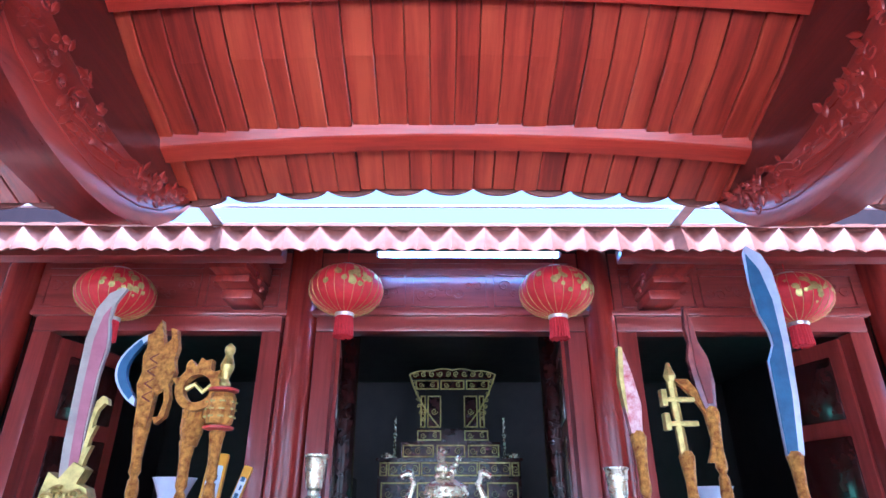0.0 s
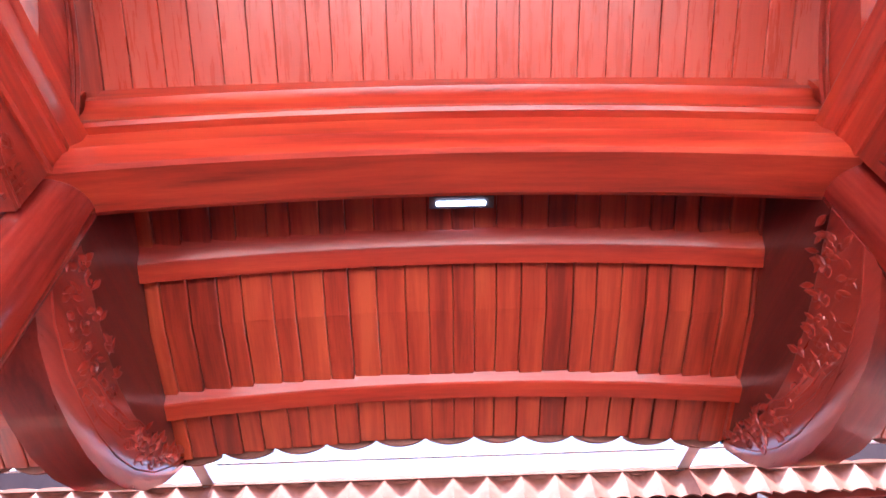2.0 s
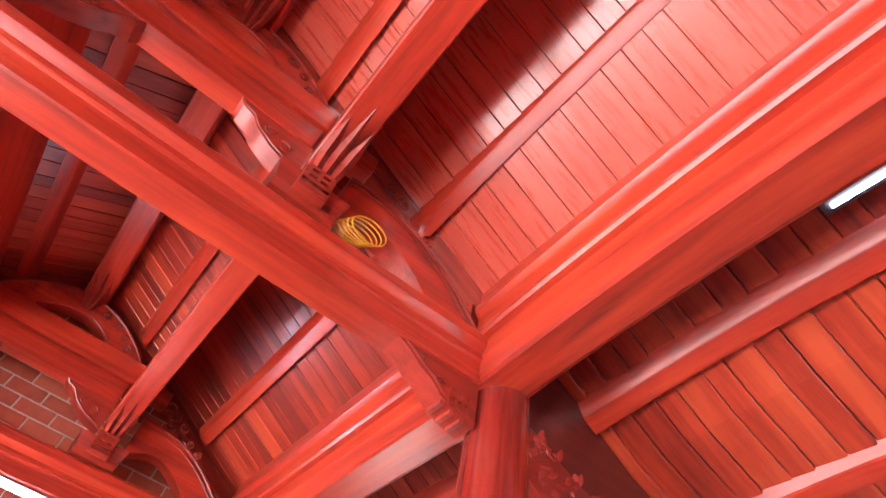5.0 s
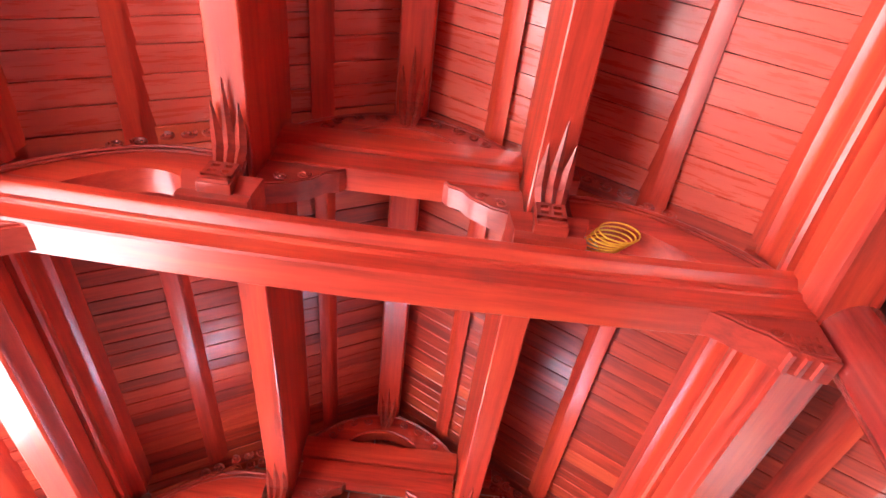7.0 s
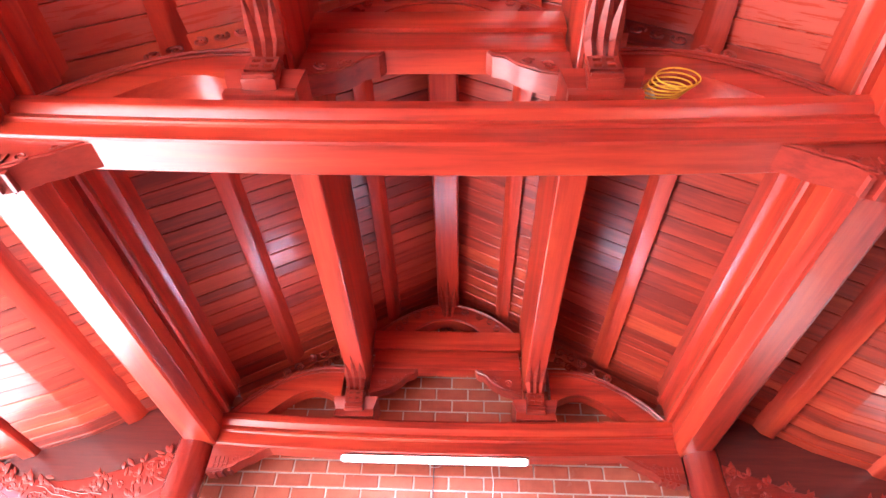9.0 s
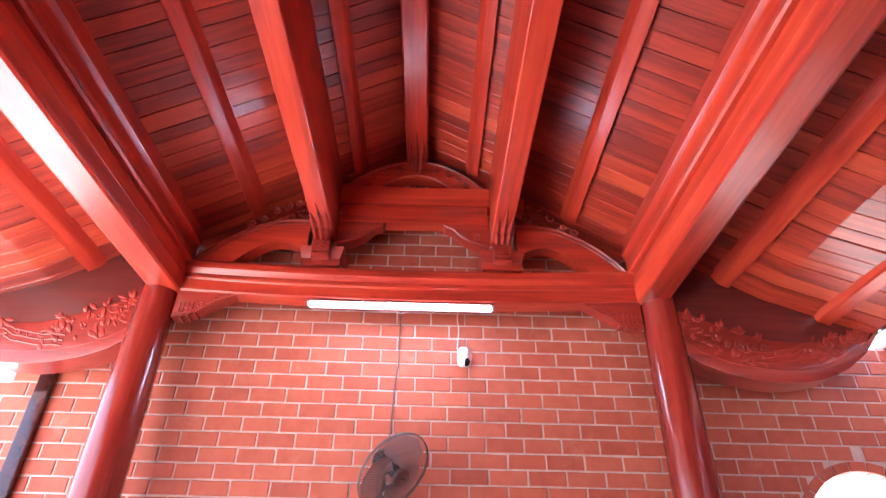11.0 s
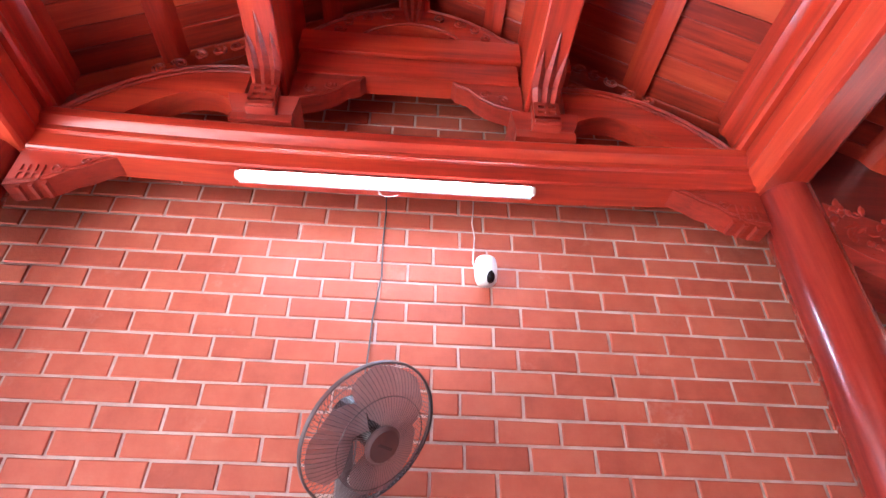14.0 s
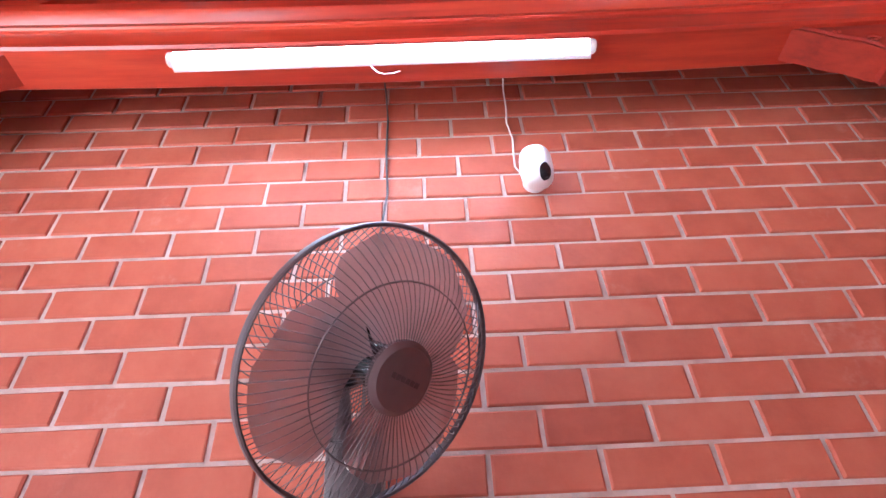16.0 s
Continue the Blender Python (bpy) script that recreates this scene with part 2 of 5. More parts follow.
# ---- helpers for meshes ----
def part(name, bm, mat, parent=None, label="", smooth=35):
    me = bpy.data.meshes.new(name)
    bmesh.ops.recalc_face_normals(bm, faces=bm.faces[:])
    bm.to_mesh(me)
    bm.free()
    me.materials.append(mat)
    if smooth:
        me.shade_smooth()
        me.set_sharp_from_angle(angle=radians(smooth))
    ob = new(name, me)
    if parent is not None:
        ob.parent = parent
    if label:
        ob["label"] = label
    return ob


def thing(name, label, category, at=(0, 0, 0), group="", kind=""):
    e = new(name)
    e.location = at
    e.empty_display_size = 0.1
    return tagged(e, label, category, group, kind)


def box(bm, x0, y0, z0, x1, y1, z1, bevel=0.0, m=None):
    r = bmesh.ops.create_cube(bm, size=1.0)
    vs = r["verts"]
    for v in vs:
        v.co = Vector((x0 + (v.co.x + 0.5) * (x1 - x0), y0 + (v.co.y + 0.5) * (y1 - y0), z0 + (v.co.z + 0.5) * (z1 - z0)))
    if m is not None:
        bmesh.ops.transform(bm, matrix=m, verts=vs)
    if bevel:
        es = list({e for v in vs for e in v.link_edges})
        bmesh.ops.bevel(bm, geom=es, offset=bevel, segments=2, profile=0.6, affect="EDGES")
    return bm


def loft(bm, rings, cap=True, closed=False):
    """Skin through rings of equally many points."""
    vv = [[bm.verts.new(p) for p in r] for r in rings]
    n = len(vv[0])
    pairs = list(zip(vv[:-1], vv[1:])) + ([(vv[-1], vv[0])] if closed else [])
    for a, b in pairs:
        for i in range(n):
            j = (i + 1) % n
            bm.faces.new((a[i], a[j], b[j], b[i]))
    if cap and not closed:
        bm.faces.new(vv[0][::-1])
        bm.faces.new(vv[-1])
    return bm


def lathe(bm, prof, seg=24, m=None, cap=True):
    """Turned about z; prof: (radius, height) pairs."""
    rings = []
    for r, z in prof:
        rings.append([Vector((r * math.cos(2 * math.pi * i / seg), r * math.sin(2 * math.pi * i / seg), z)) for i in range(seg)])
    if m is not None:
        rings = [[m @ p for p in r] for r in rings]
    return loft(bm, rings, cap)


def rod(bm, pts, r, seg=8, taper=1.0):
    """A round bar along points."""
    pts = [Vector(p) for p in pts]
    rings = []
    up = Vector((0.123, 0.31, 0.94)).normalized()
    for i, p in enumerate(pts):
        d = (pts[min(i + 1, len(pts) - 1)] - pts[max(i - 1, 0)]).normalized()
        a = d.cross(up)
        if a.length < 0.05:
            a = d.cross(Vector((1, 0, 0)))
        a.normalize()
        b = d.cross(a)
        rr = r * (1 + (taper - 1) * i / max(1, len(pts) - 1))
        rings.append([p + rr * (math.cos(2 * math.pi * k / seg) * a + math.sin(2 * math.pi * k / seg) * b) for k in range(seg)])
    return loft(bm, rings)


def slab(bm, outline, depth, m=None, bevel=0.0):
    """A flat outline (u, v) given thickness along w; m carries u, v, w into place."""
    a = [Vector((u, v, -depth / 2)) for u, v in outline]
    b = [Vector((u, v, depth / 2)) for u, v in outline]
    if m is not None:
        a, b = [m @ p for p in a], [m @ p for p in b]
    return loft(bm, [a, b])


def spiral(cx, cy, size, turns=1.5, start=0.0, flip=1, n=18):
    out = []
    for i in range(n + 1):
        k = i / n
        a = start + flip * turns * 2 * math.pi * k
        r = size * (1 - 0.85 * k)
        out.append((cx + r * math.cos(a), cy + r * math.sin(a)))
    return out


def roof_z(y):
    y = abs(y)
    for (a, za), (b, zb) in zip(ROOF[:-1], ROOF[1:]):
        if y <= b:
            return za + (zb - za) * (y - a) / (b - a)
    return zb


# ---- the plan ----
XW, XA, XB, XE = -2.42, 0.02, 2.69, 5.07       # trusses: at the brick gable, two inner ones, at the far gable
COLY = 1.63
ROOF = [(0, 4.39), (1.6, 3.494), (2.3, 3.10), (2.95, 2.865)]
WALL_X = -2.685
REAR_Y = 4.15
YZ = Matrix(((0, 0, 1, 0), (1, 0, 0, 0), (0, 1, 0, 0), (0, 0, 0, 1)))
XZ = Matrix(((1, 0, 0, 0), (0, 0, -1, 0), (0, 1, 0, 0), (0, 0, 0, 1)))


def camber(x):
    """Rise of the timbers of the middle bay."""
    if XA < x < XB:
        k = (x - XA) / (XB - XA)
        return CAMBER * 4 * k * (1 - k)
    return 0.0


# ---- ground and floor ----
bm = bmesh.new()
box(bm, -300, -300, -0.4, 300, 300, -0.15)
tagged(part("ground", bm, PAVE), "pale paved courtyard and open ground", "ground", kind="structure")
bm = bmesh.new()
box(bm, XW - 0.4, -2.5, -0.146, XE + 0.4, 9.0, 0.0)
tagged(part("floor", bm, FLOOR), "reddish tiled hall floor", "floor", kind="structure")

# ---- ceiling of boards, in one mesh ----
bm = bmesh.new()
rng = random.Random(4)
for side in (1, -1):
    for (ya, yb) in ((0.02, 1.52), (1.60, 2.93)):
        x = XW - 0.30
        while x < XE + 0.3:
            w = rng.uniform(0.085, 0.125)
            t = rng.uniform(0.0, 0.007) if ya > 1 else rng.uniform(0.0, 0.002)
            fine = ya < 1 and XA < x < XB
            gap, ch = (0.0016, 0.002) if fine else (0.003, 0.004)
            cuts = [ya] + [y for y, _ in ROOF if ya < y < yb] + [yb]
            rings = []
            for y in cuts:
                c = camber(x + w / 2) if ya > 1 else 0.6 * camber(x + w / 2)
                z = roof_z(y) - t + c
                x0, x1 = x + gap / 2, x + w - gap / 2
                rings.append([(x0 + ch, side * y, z), (x1 - ch, side * y, z), (x1, side * y, z + ch), (x1, side * y, z + 0.03), (x0, side * y, z + 0.03), (x0, side * y, z + ch)])
            had = len(bm.faces)
            loft(bm, rings)
            if fine:
                bm.faces.ensure_lookup_table()
                for f in bm.faces[had:]:
                    f.material_index = 1
            x += w
ceiling = part("ceiling", bm, PLANK, smooth=0)
ceiling.data.materials.append(PANEL)
tagged(ceiling, "sloping ceiling of varnished red-brown boards", "ceiling", kind="structure")

# ---- roof above the boards, with its tiled eaves ----
roof = thing("roof", "tiled hall roof with scalloped eave tiles", "roof", kind="structure")
for side in (1, -1):
    bm = bmesh.new()
    rings = []
    for y, z in [(-0.05, ROOF[0][1])] + ROOF[1:]:
        rings.append([(XW - 0.5, side * y, z + 0.12), (XE + 0.5, side * y, z + 0.12), (XE + 0.5, side * y, z + 0.16), (XW - 0.5, side * y, z + 0.16)])
    loft(bm, rings)
    part("roof_slope", bm, TILE, roof)


def eave_row(parent, y, z, x0, x1, pitch, drop, thick, out, mat, name):
    """Eave tiles, each ending in a rounded lobe with a small point."""
    i = 0
    x = x0
    while x < x1:
        k = 12
        outline = [(0, 0.06)]
        for j in range(k + 1):
            u = j / k
            outline.append((u * pitch, -drop * (math.sin(math.pi * u) ** 0.75)))
        outline.append((pitch, 0.06))
        bm = bmesh.new()
        m = Matrix.Translation((x, y, z + camber(x + pitch / 2))) @ Matrix.Rotation(radians(out), 4, "X") @ XZ
        slab(bm, outline, thick, m)
        part(name, bm, mat, parent)
        x += pitch
        i += 1


eave_row(roof, 2.97, 2.895, -2.55, 5.2, 0.235, 0.035, 0.02, 12, TILE, "eave_tile")


# ---- columns ----
def column(x, y):
    bm = bmesh.new()
    prof = [(0.118, 0.0), (0.126, 0.5), (0.130, 1.2), (0.128, 2.0), (0.120, 2.8), (0.112, 3.33)]
    lathe(bm, prof, 36, pose(x, y, 0))
    return tagged(part("column", bm, BEAM_Z), "polished dark red round wooden column", "column", group="hall columns")


for x in (XW, XA, XB, XE):
    for s in (1, -1):
        column(x + 0.02, s * COLY)


# ---- purlins ----
def along(bm, prof, x0, x1, n=16, bow=1.0):
    rings = []
    for i in range(n + 1):
        x = x0 + (x1 - x0) * i / n
        c = camber(x) * bow
        rings.append([(x, y, z + c) for y, z in prof])
    return loft(bm, rings)


LOWER = [(1.50, 3.06), (1.66, 3.06), (1.68, 3.07), (1.685, 3.09), (1.685, 3.26), (1.485, 3.26), (1.478, 3.25), (1.478, 3.17), (1.472, 3.16), (1.478, 3.145), (1.478, 3.09), (1.485, 3.07)]
MOULD = [(1.655, 3.262), (1.655, 3.30), (1.63, 3.318), (1.46, 3.318), (1.452, 3.305), (1.446, 3.29), (1.446, 3.275), (1.456, 3.262)]
UPPER = [(1.625, 3.32), (1.625, 3.47), (1.468, 3.562), (1.468, 3.475), (1.445, 3.462), (1.445, 3.436), (1.462, 3.416), (1.468, 3.40), (1.468, 3.32)]
for s in (1, -1):
    for a, b in ((XW, XA), (XA, XB), (XB, XE)):
        mp = thing("main_purlin", "deep moulded red wooden purlin between two columns", "beam", group="main purlins")
        for nm, prof in (("lower_beam", LOWER), ("moulding", MOULD), ("upper_beam", UPPER)):
            bm = bmesh.new()
            along(bm, [(s * y, z) for y, z in prof], a + 0.03, b - 0.03)
            part(nm, bm, BEAM_X, mp, smooth=25)


def batten(y, w, h, name, label, group, sink=0.0, over=0.0, x_ends=None):
    """A timber under the boards at distance y from the ridge line, square to the slope."""
    sl = math.atan2(roof_z(abs(y) - 0.05) - roof_z(abs(y) + 0.05), 0.1)
    s = 1 if y > 0 else -1
    c, d = math.cos(sl), math.sin(sl)
    zc = roof_z(y) - sink
    prof = []
    for u, v in ((-w / 2, 0.01), (-w / 2, -h + 0.006), (-w / 2 + 0.006, -h), (w / 2 - 0.006, -h), (w / 2, -h + 0.006), (w / 2, 0.01)):
        prof.append((s * (abs(y) + u * c - v * d * -1 * -1), zc - u * d + v * c))
    for a, b in ((XW, XA), (XA, XB), (XB, XE)):
        bm = bmesh.new()
        along(bm, prof, a + over, b - over, bow=1.0 if abs(y) > 1 else 0.6)
        tagged(part(name, bm, BEAM_X, smooth=25), label, "beam", group=group)


for s in (1, -1):
    batten(s * 0.40, 0.075, 0.06, "batten", "slim red wooden batten under the boards", "roof battens")
    batten(s * 1.09, 0.08, 0.065, "batten", "slim red wooden batten under the boards", "roof battens")
    batten(s * 2.03, 0.085, 0.075, "batten", "slim red wooden batten under the boards", "roof battens")
    batten(s * 2.635, 0.085, 0.05, "eave_purlin", "squared wooden purlin near the eave", "eave purlins")

# purlins over the posts, and the ridge
MIDP = [(-0.06, 0.0), (0.06, 0.0), (0.066, 0.005), (0.07, 0.20), (0.06, 0.215), (0.06, 0.49), (-0.06, 0.56), (-0.06, 0.215), (-0.07, 0.20), (-0.066, 0.005)]
for s in (1, -1):
    for a, b in ((XW, XA), (XA, XB), (XB, XE)):
        bm = bmesh.new()
        along(bm, [(s * (0.605 + u), MIDZ + v) for u, v in MIDP], a, b, bow=0.6)
        tagged(part("middle_purlin", bm, BEAM_X, smooth=25), "squared red wooden purlin on short posts", "beam", group="middle purlins")
for a, b in ((XW, XA), (XA, XB), (XB, XE)):
    bm = bmesh.new()
    along(bm, [(-0.08, 4.22), (-0.07, 4.205), (0.07, 4.205), (0.08, 4.22), (0.08, 4.34), (0, 4.385), (-0.08, 4.34)], a, b, bow=0.6)
    tagged(part("ridge_purlin", bm, BEAM_X, smooth=25), "dark red wooden ridge purlin", "beam", group="ridge purlins")


# ---- roof trusses ----
def relief(bm, pts2, m, r=0.007, seg=5):
    rod(bm, [m @ Vector((u, v, 0)) for u, v in pts2], r, seg, 0.6)


def truss():
    t = thing("roof_truss", "carved red wooden roof truss on two columns", "roof truss", group="hall trusses")
    # tie beam, bellied downwards
    bm = bmesh.new()
    prof = [(-0.062, 0.0), (0.062, 0.0), (0.07, 0.008), (0.07, 0.085), (0.075, 0.095), (0.082, 0.098), (0.082, 0.112), (0.074, 0.118), (0.072, 0.135), (0.09, 0.155),
            (0.098, 0.17), (0.098, 0.215), (0.085, 0.235), (-0.085, 0.235), (-0.098, 0.215), (-0.098, 0.17), (-0.09, 0.155), (-0.072, 0.135), (-0.074, 0.118),
            (-0.082, 0.112), (-0.082, 0.098), (-0.075, 0.095), (-0.07, 0.085), (-0.07, 0.008)]
    rings = []
    n = 24
    for i in range(n + 1):
        y = -1.52 + 3.04 * i / n
        k = 1 - (y / 1.52) ** 2
        rings.append([(x, y, 3.07 + 0.93 * z - SAG * k) for x, z in prof])
    loft(bm, rings)
    part("tie_beam", bm, BEAM_Y, t, "moulded tie beam, slightly bellied", smooth=25)
    for s in (1, -1):
        # block under the post
        b0 = bmesh.new()
        y0 = s * 0.605
        zb = 3.262
        rings = []
        for z, w, d in ((zb, 0.13, 0.10), (zb + 0.035, 0.13, 0.10), (zb + 0.05, 0.125, 0.095), (zb + 0.09, 0.14, 0.115), (zb + 0.13, 0.15, 0.125)):
            rings.append([(-d, y0 - w, z), (d, y0 - w, z), (d, y0 + w, z), (-d, y0 + w, z)])
        loft(b0, rings)
        blk = part("post_block", b0, CARVED, t, "flared carved block", smooth=25)
        # boss with a fret on the block's faces
        for fx in (1, -1):
            b1 = bmesh.new()
            box(b1, min(fx * 0.09, fx * 0.142), y0 - 0.062, zb + 0.032, max(fx * 0.09, fx * 0.142), y0 + 0.062, zb + 0.165, 0.004)
            part("boss", b1, CARVED, blk, smooth=25)
        b1 = bmesh.new()
        for fx in (1, -1):
            xx = fx * 0.146
            for zz in (0.038, 0.072, 0.108, 0.144):
                box(b1, xx - 0.006, y0 - 0.055, zb + zz, xx + 0.010 * fx, y0 + 0.055, zb + zz + 0.016)
            for yy in (-0.055, -0.008, 0.039):
                box(b1, xx - 0.006, y0 + yy, zb + (0.072 if yy else 0.04), xx + 0.010 * fx, y0 + yy + 0.016, zb + 0.144 if yy != -0.008 else zb + 0.16)
        tagged(part("fret", b1, CARVED, blk, smooth=0), kind="stuff")
        # short post with pointed petals
        b2 = bmesh.new()
        rings = []
        for z, w, d in ((zb + 0.12, 0.05, 0.06), (zb + 0.16, 0.05, 0.07), (zb + 0.2, 0.053, 0.08), (MIDZ + 0.02, 0.056, 0.12)):
            rings.append([(-d, y0 + s * 0.008 - w, z), (d, y0 + s * 0.008 - w, z), (d, y0 + s * 0.008 + w, z), (-d, y0 + s * 0.008 + w, z)])
        loft(b2, rings)
        pst = part("post", b2, BEAM_Z, t, "short tapering post")
        for fx in (1, -1):
            for k in (-1, 0, 1):
                b3 = bmesh.new()
                yk = y0 + s * 0.008
                top = 0.45 if k == 0 else 0.36
                rings = []
                for px, half, gap, pz in ((0.085, 0.014, 0.034, zb + 0.160), (0.105, 0.017, 0.037, zb + 0.19), (0.165, 0.022, 0.044, MIDZ - 0.012), (0.24, 0.022, 0.046, MIDZ - 0.004)):
                    rings.append([(fx * px, yk + k * gap - half, pz), (fx * (px + 0.022), yk + k * gap, pz - 0.010), (fx * px, yk + k * gap + half, pz)])
                rings.append([(fx * (top - 0.01), yk + k * 0.05 - 0.003, MIDZ - 0.002), (fx * top, yk + k * 0.05, MIDZ - 0.006), (fx * (top - 0.01), yk + k * 0.05 + 0.003, MIDZ - 0.002)])
                loft(b3, rings)
                part("petal", b3, CARVED, pst, smooth=20)
        # carved crescent from tie beam to boards
        b4 = bmesh.new()
        N = 20
        outer, inner = [], []
        for i in range(N + 1):
            k = i / N
            y = 1.46 - 0.74 * k
            zo = 3.28 + 0.38 * math.sin(math.pi * 0.5 * min(1, k * 1.15)) ** 0.8
            zo = min(zo, roof_z(y) - 0.05)
            zi = 3.25 + 0.22 * math.sin(math.pi * min(1.0, max(0.0, (k - 0.30) / 0.9)))
            outer.append((s * y, zo))
            inner.append((s * y, min(zi, zo - 0.02)))
        slab(b4, outer + inner[::-1], 0.11, YZ)
        arch = part("crescent", b4, BEAM_Y, t, "carved crescent bracing")
        b5 = bmesh.new()
        for fx in (0.062, -0.062):
            relief(b5, [(y, z - 0.018) for y, z in outer], Matrix.Translation((fx, 0, 0)) @ YZ, 0.012, 6)
            relief(b5, [(y, z - 0.05) for y, z in outer], Matrix.Translation((fx, 0, 0)) @ YZ, 0.007, 6)
            for q in range(5):
                yy = 0.82 + 0.075 * q
                relief(b5, spiral(s * yy, roof_z(yy) - 0.135 - 0.03 * (q > 2), 0.034, 1.3, q * 1.1, s), Matrix.Translation((fx, 0, 0)) @ YZ, 0.009)
        part("scrollwork", b5, CARVED, arch)
        # bracket under the tie beam at the column
        b6 = bmesh.new()
        out = [(1.50, 3.07), (1.10, 3.065), (1.14, 3.045), (1.19, 3.02), (1.24, 2.985), (1.30, 2.96), (1.34, 2.925), (1.42, 2.895), (1.50, 2.88)]
        slab(b6, [(s * y, z) for y, z in out], 0.10, YZ)
        br = part("bracket", b6, CARVED, t, "carved bracket under the tie beam")
        b7 = bmesh.new()
        for fx in (0.052, -0.052):
            mm = Matrix.Translation((fx, 0, 0)) @ YZ
            relief(b7, [(s * y, z + 0.018) for y, z in out[2:]], mm, 0.006)
            relief(b7, spiral(s * 1.33, 2.975, 0.028, 1.4, 0.4, s), mm, 0.006)
            relief(b7, spiral(s * 1.24, 3.02, 0.018, 1.2, 0.4, -s), mm, 0.005)
            for q in range(4):
                box(b7, fx - 0.006, s * (1.38 + 0.028 * q) - 0.005, 2.91, fx + 0.006, s * (1.38 + 0.028 * q) + 0.005, 2.985)
            box(b7, fx - 0.006, min(s * 1.375, s * 1.475), 2.94, fx + 0.006, max(s * 1.375, s * 1.475), 2.95)
        # carved underside
        for q in range(3):
            yy, zz = 1.36 + 0.045 * q, 2.912 - 0.012 * q
            box(b7, -0.04, s * yy - 0.008, zz - 0.012, 0.04, s * yy + 0.008, zz + 0.01)
        part("scrollwork", b7, CARVED, br)
        # bracket under the upper beam
        b8 = bmesh.new()
        out = [(0.53, 3.66), (0.20, 3.66), (0.225, 3.62), (0.28, 3.60), (0.32, 3.55), (0.40, 3.50), (0.53, 3.46)]
        slab(b8, [(s * y, z) for y, z in out], 0.09, YZ)
        for fx in (0.047, -0.047):
            mm = Matrix.Translation((fx, 0, 0)) @ YZ
            relief(b8, [(s * y, z + 0.014) for y, z in out[1:]], mm, 0.006)
            relief(b8, spiral(s * 0.36, 3.58, 0.028, 1.4, 0.4, s), mm, 0.006)
            relief(b8, spiral(s * 0.44, 3.55, 0.03, 1.4, 2.4, -s), mm, 0.006)
        part("upper_bracket", b8, CARVED, t, "carved bracket under the upper beam")
        # curved eave beam with a board above it
        b9 = bmesh.new()
        top = [(1.66, 3.02), (1.80, 2.965), (1.95, 2.90), (2.10, 2.845), (2.25, 2.805), (2.40, 2.79), (2.55, 2.795), (2.70, 2.825), (2.84, 2.865), (2.95, 2.90)]
        bot = [(1.66, 2.74), (1.80, 2.64), (1.95, 2.58), (2.10, 2.548), (2.25, 2.532), (2.40, 2.536), (2.55, 2.566), (2.70, 2.63), (2.84, 2.73), (2.95, 2.85)]
        rings = []
        for (ya, za), (yb, zb2) in zip(top, bot):
            rings.append([(-0.09, s * ya, za), (0.09, s * ya, za), (0.10, s * ya, za - 0.02), (0.10, s * yb, zb2 + 0.05), (0.09, s * yb, zb2), (-0.09, s * yb, zb2), (-0.10, s * yb, zb2 + 0.05), (-0.10, s * ya, za - 0.02)])
        loft(b9, rings)
        eb = part("eave_beam", b9, KEEL, t, "upturned curved eave beam with carved sides")
        ba = bmesh.new()
        lr = random.Random(9 + s)
        for fx in (0.0985, -0.0985):
            mm = Matrix.Translation((fx, 0, 0)) @ YZ
            relief(ba, [(s * y, z + 0.075) for y, z in bot], mm, 0.006)
            for q in range(110):
                head = q < 62
                k = lr.uniform(0.0, 0.40) if head else lr.uniform(0.60, 0.95)
                i = min(int(k * 9), 8)
                f = k * 9 - i
                zt = top[i][1] * (1 - f) + top[i + 1][1] * f
                zl = bot[i][1] * (1 - f) + bot[i + 1][1] * f
                yy = 1.70 + 1.24 * k
                zz = zl + 0.07 + (zt + 0.02 - zl - 0.07) * lr.uniform(0.1, 1.0)
                # flame-shaped leaves standing off the side
                lean = lr.uniform(-0.9, 0.9) + 0.9
                ln, wd = lr.uniform(0.02, 0.042), lr.uniform(0.010, 0.018)
                leaf_m = mm @ pose(s * yy, zz, lr.uniform(-0.003, 0.004) * (1 if fx > 0 else -1), 0, 0, math.degrees(lean) if s > 0 else 180 - math.degrees(lean))
                lathe(ba, [(0.001, -ln), (wd * 0.8, -ln * 0.45), (wd, 0.0), (wd * 0.6, ln * 0.55), (0.001, ln)], 8, leaf_m @ Matrix.Diagonal((1, 1, 0.55, 1)) @ Matrix.Rotation(radians(90), 4, "Y"))
            for off in (0.10, 0.135, 0.17):
                relief(ba, [(s * (1.70 + 1.24 * (0.30 + 0.05 * k)), bot[min(9, 3 + k // 2)][1] + off + 0.008 * k) for k in range(8)], mm, 0.008, 6)
            for q in range(14):
                k = 0.05 + 0.06 * q
                i = min(int(k * 9), 8)
                relief(ba, spiral(s * (1.70 + 1.24 * k), (top[i][1] + bot[i][1]) / 2 + lr.uniform(0.0, 0.07), lr.uniform(0.02, 0.035), lr.uniform(1.0, 1.6), lr.uniform(0, 6), lr.choice((1, -1)), 12), mm, lr.uniform(0.006, 0.009))
        part("scrollwork", ba, CARVED, eb, "deeply carved flames and clouds")
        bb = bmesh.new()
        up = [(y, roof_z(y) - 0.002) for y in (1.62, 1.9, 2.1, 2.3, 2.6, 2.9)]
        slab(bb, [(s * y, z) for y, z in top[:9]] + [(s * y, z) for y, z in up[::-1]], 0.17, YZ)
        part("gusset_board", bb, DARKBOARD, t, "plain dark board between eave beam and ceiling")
    # upper beam and the arch over it
    bm = bmesh.new()
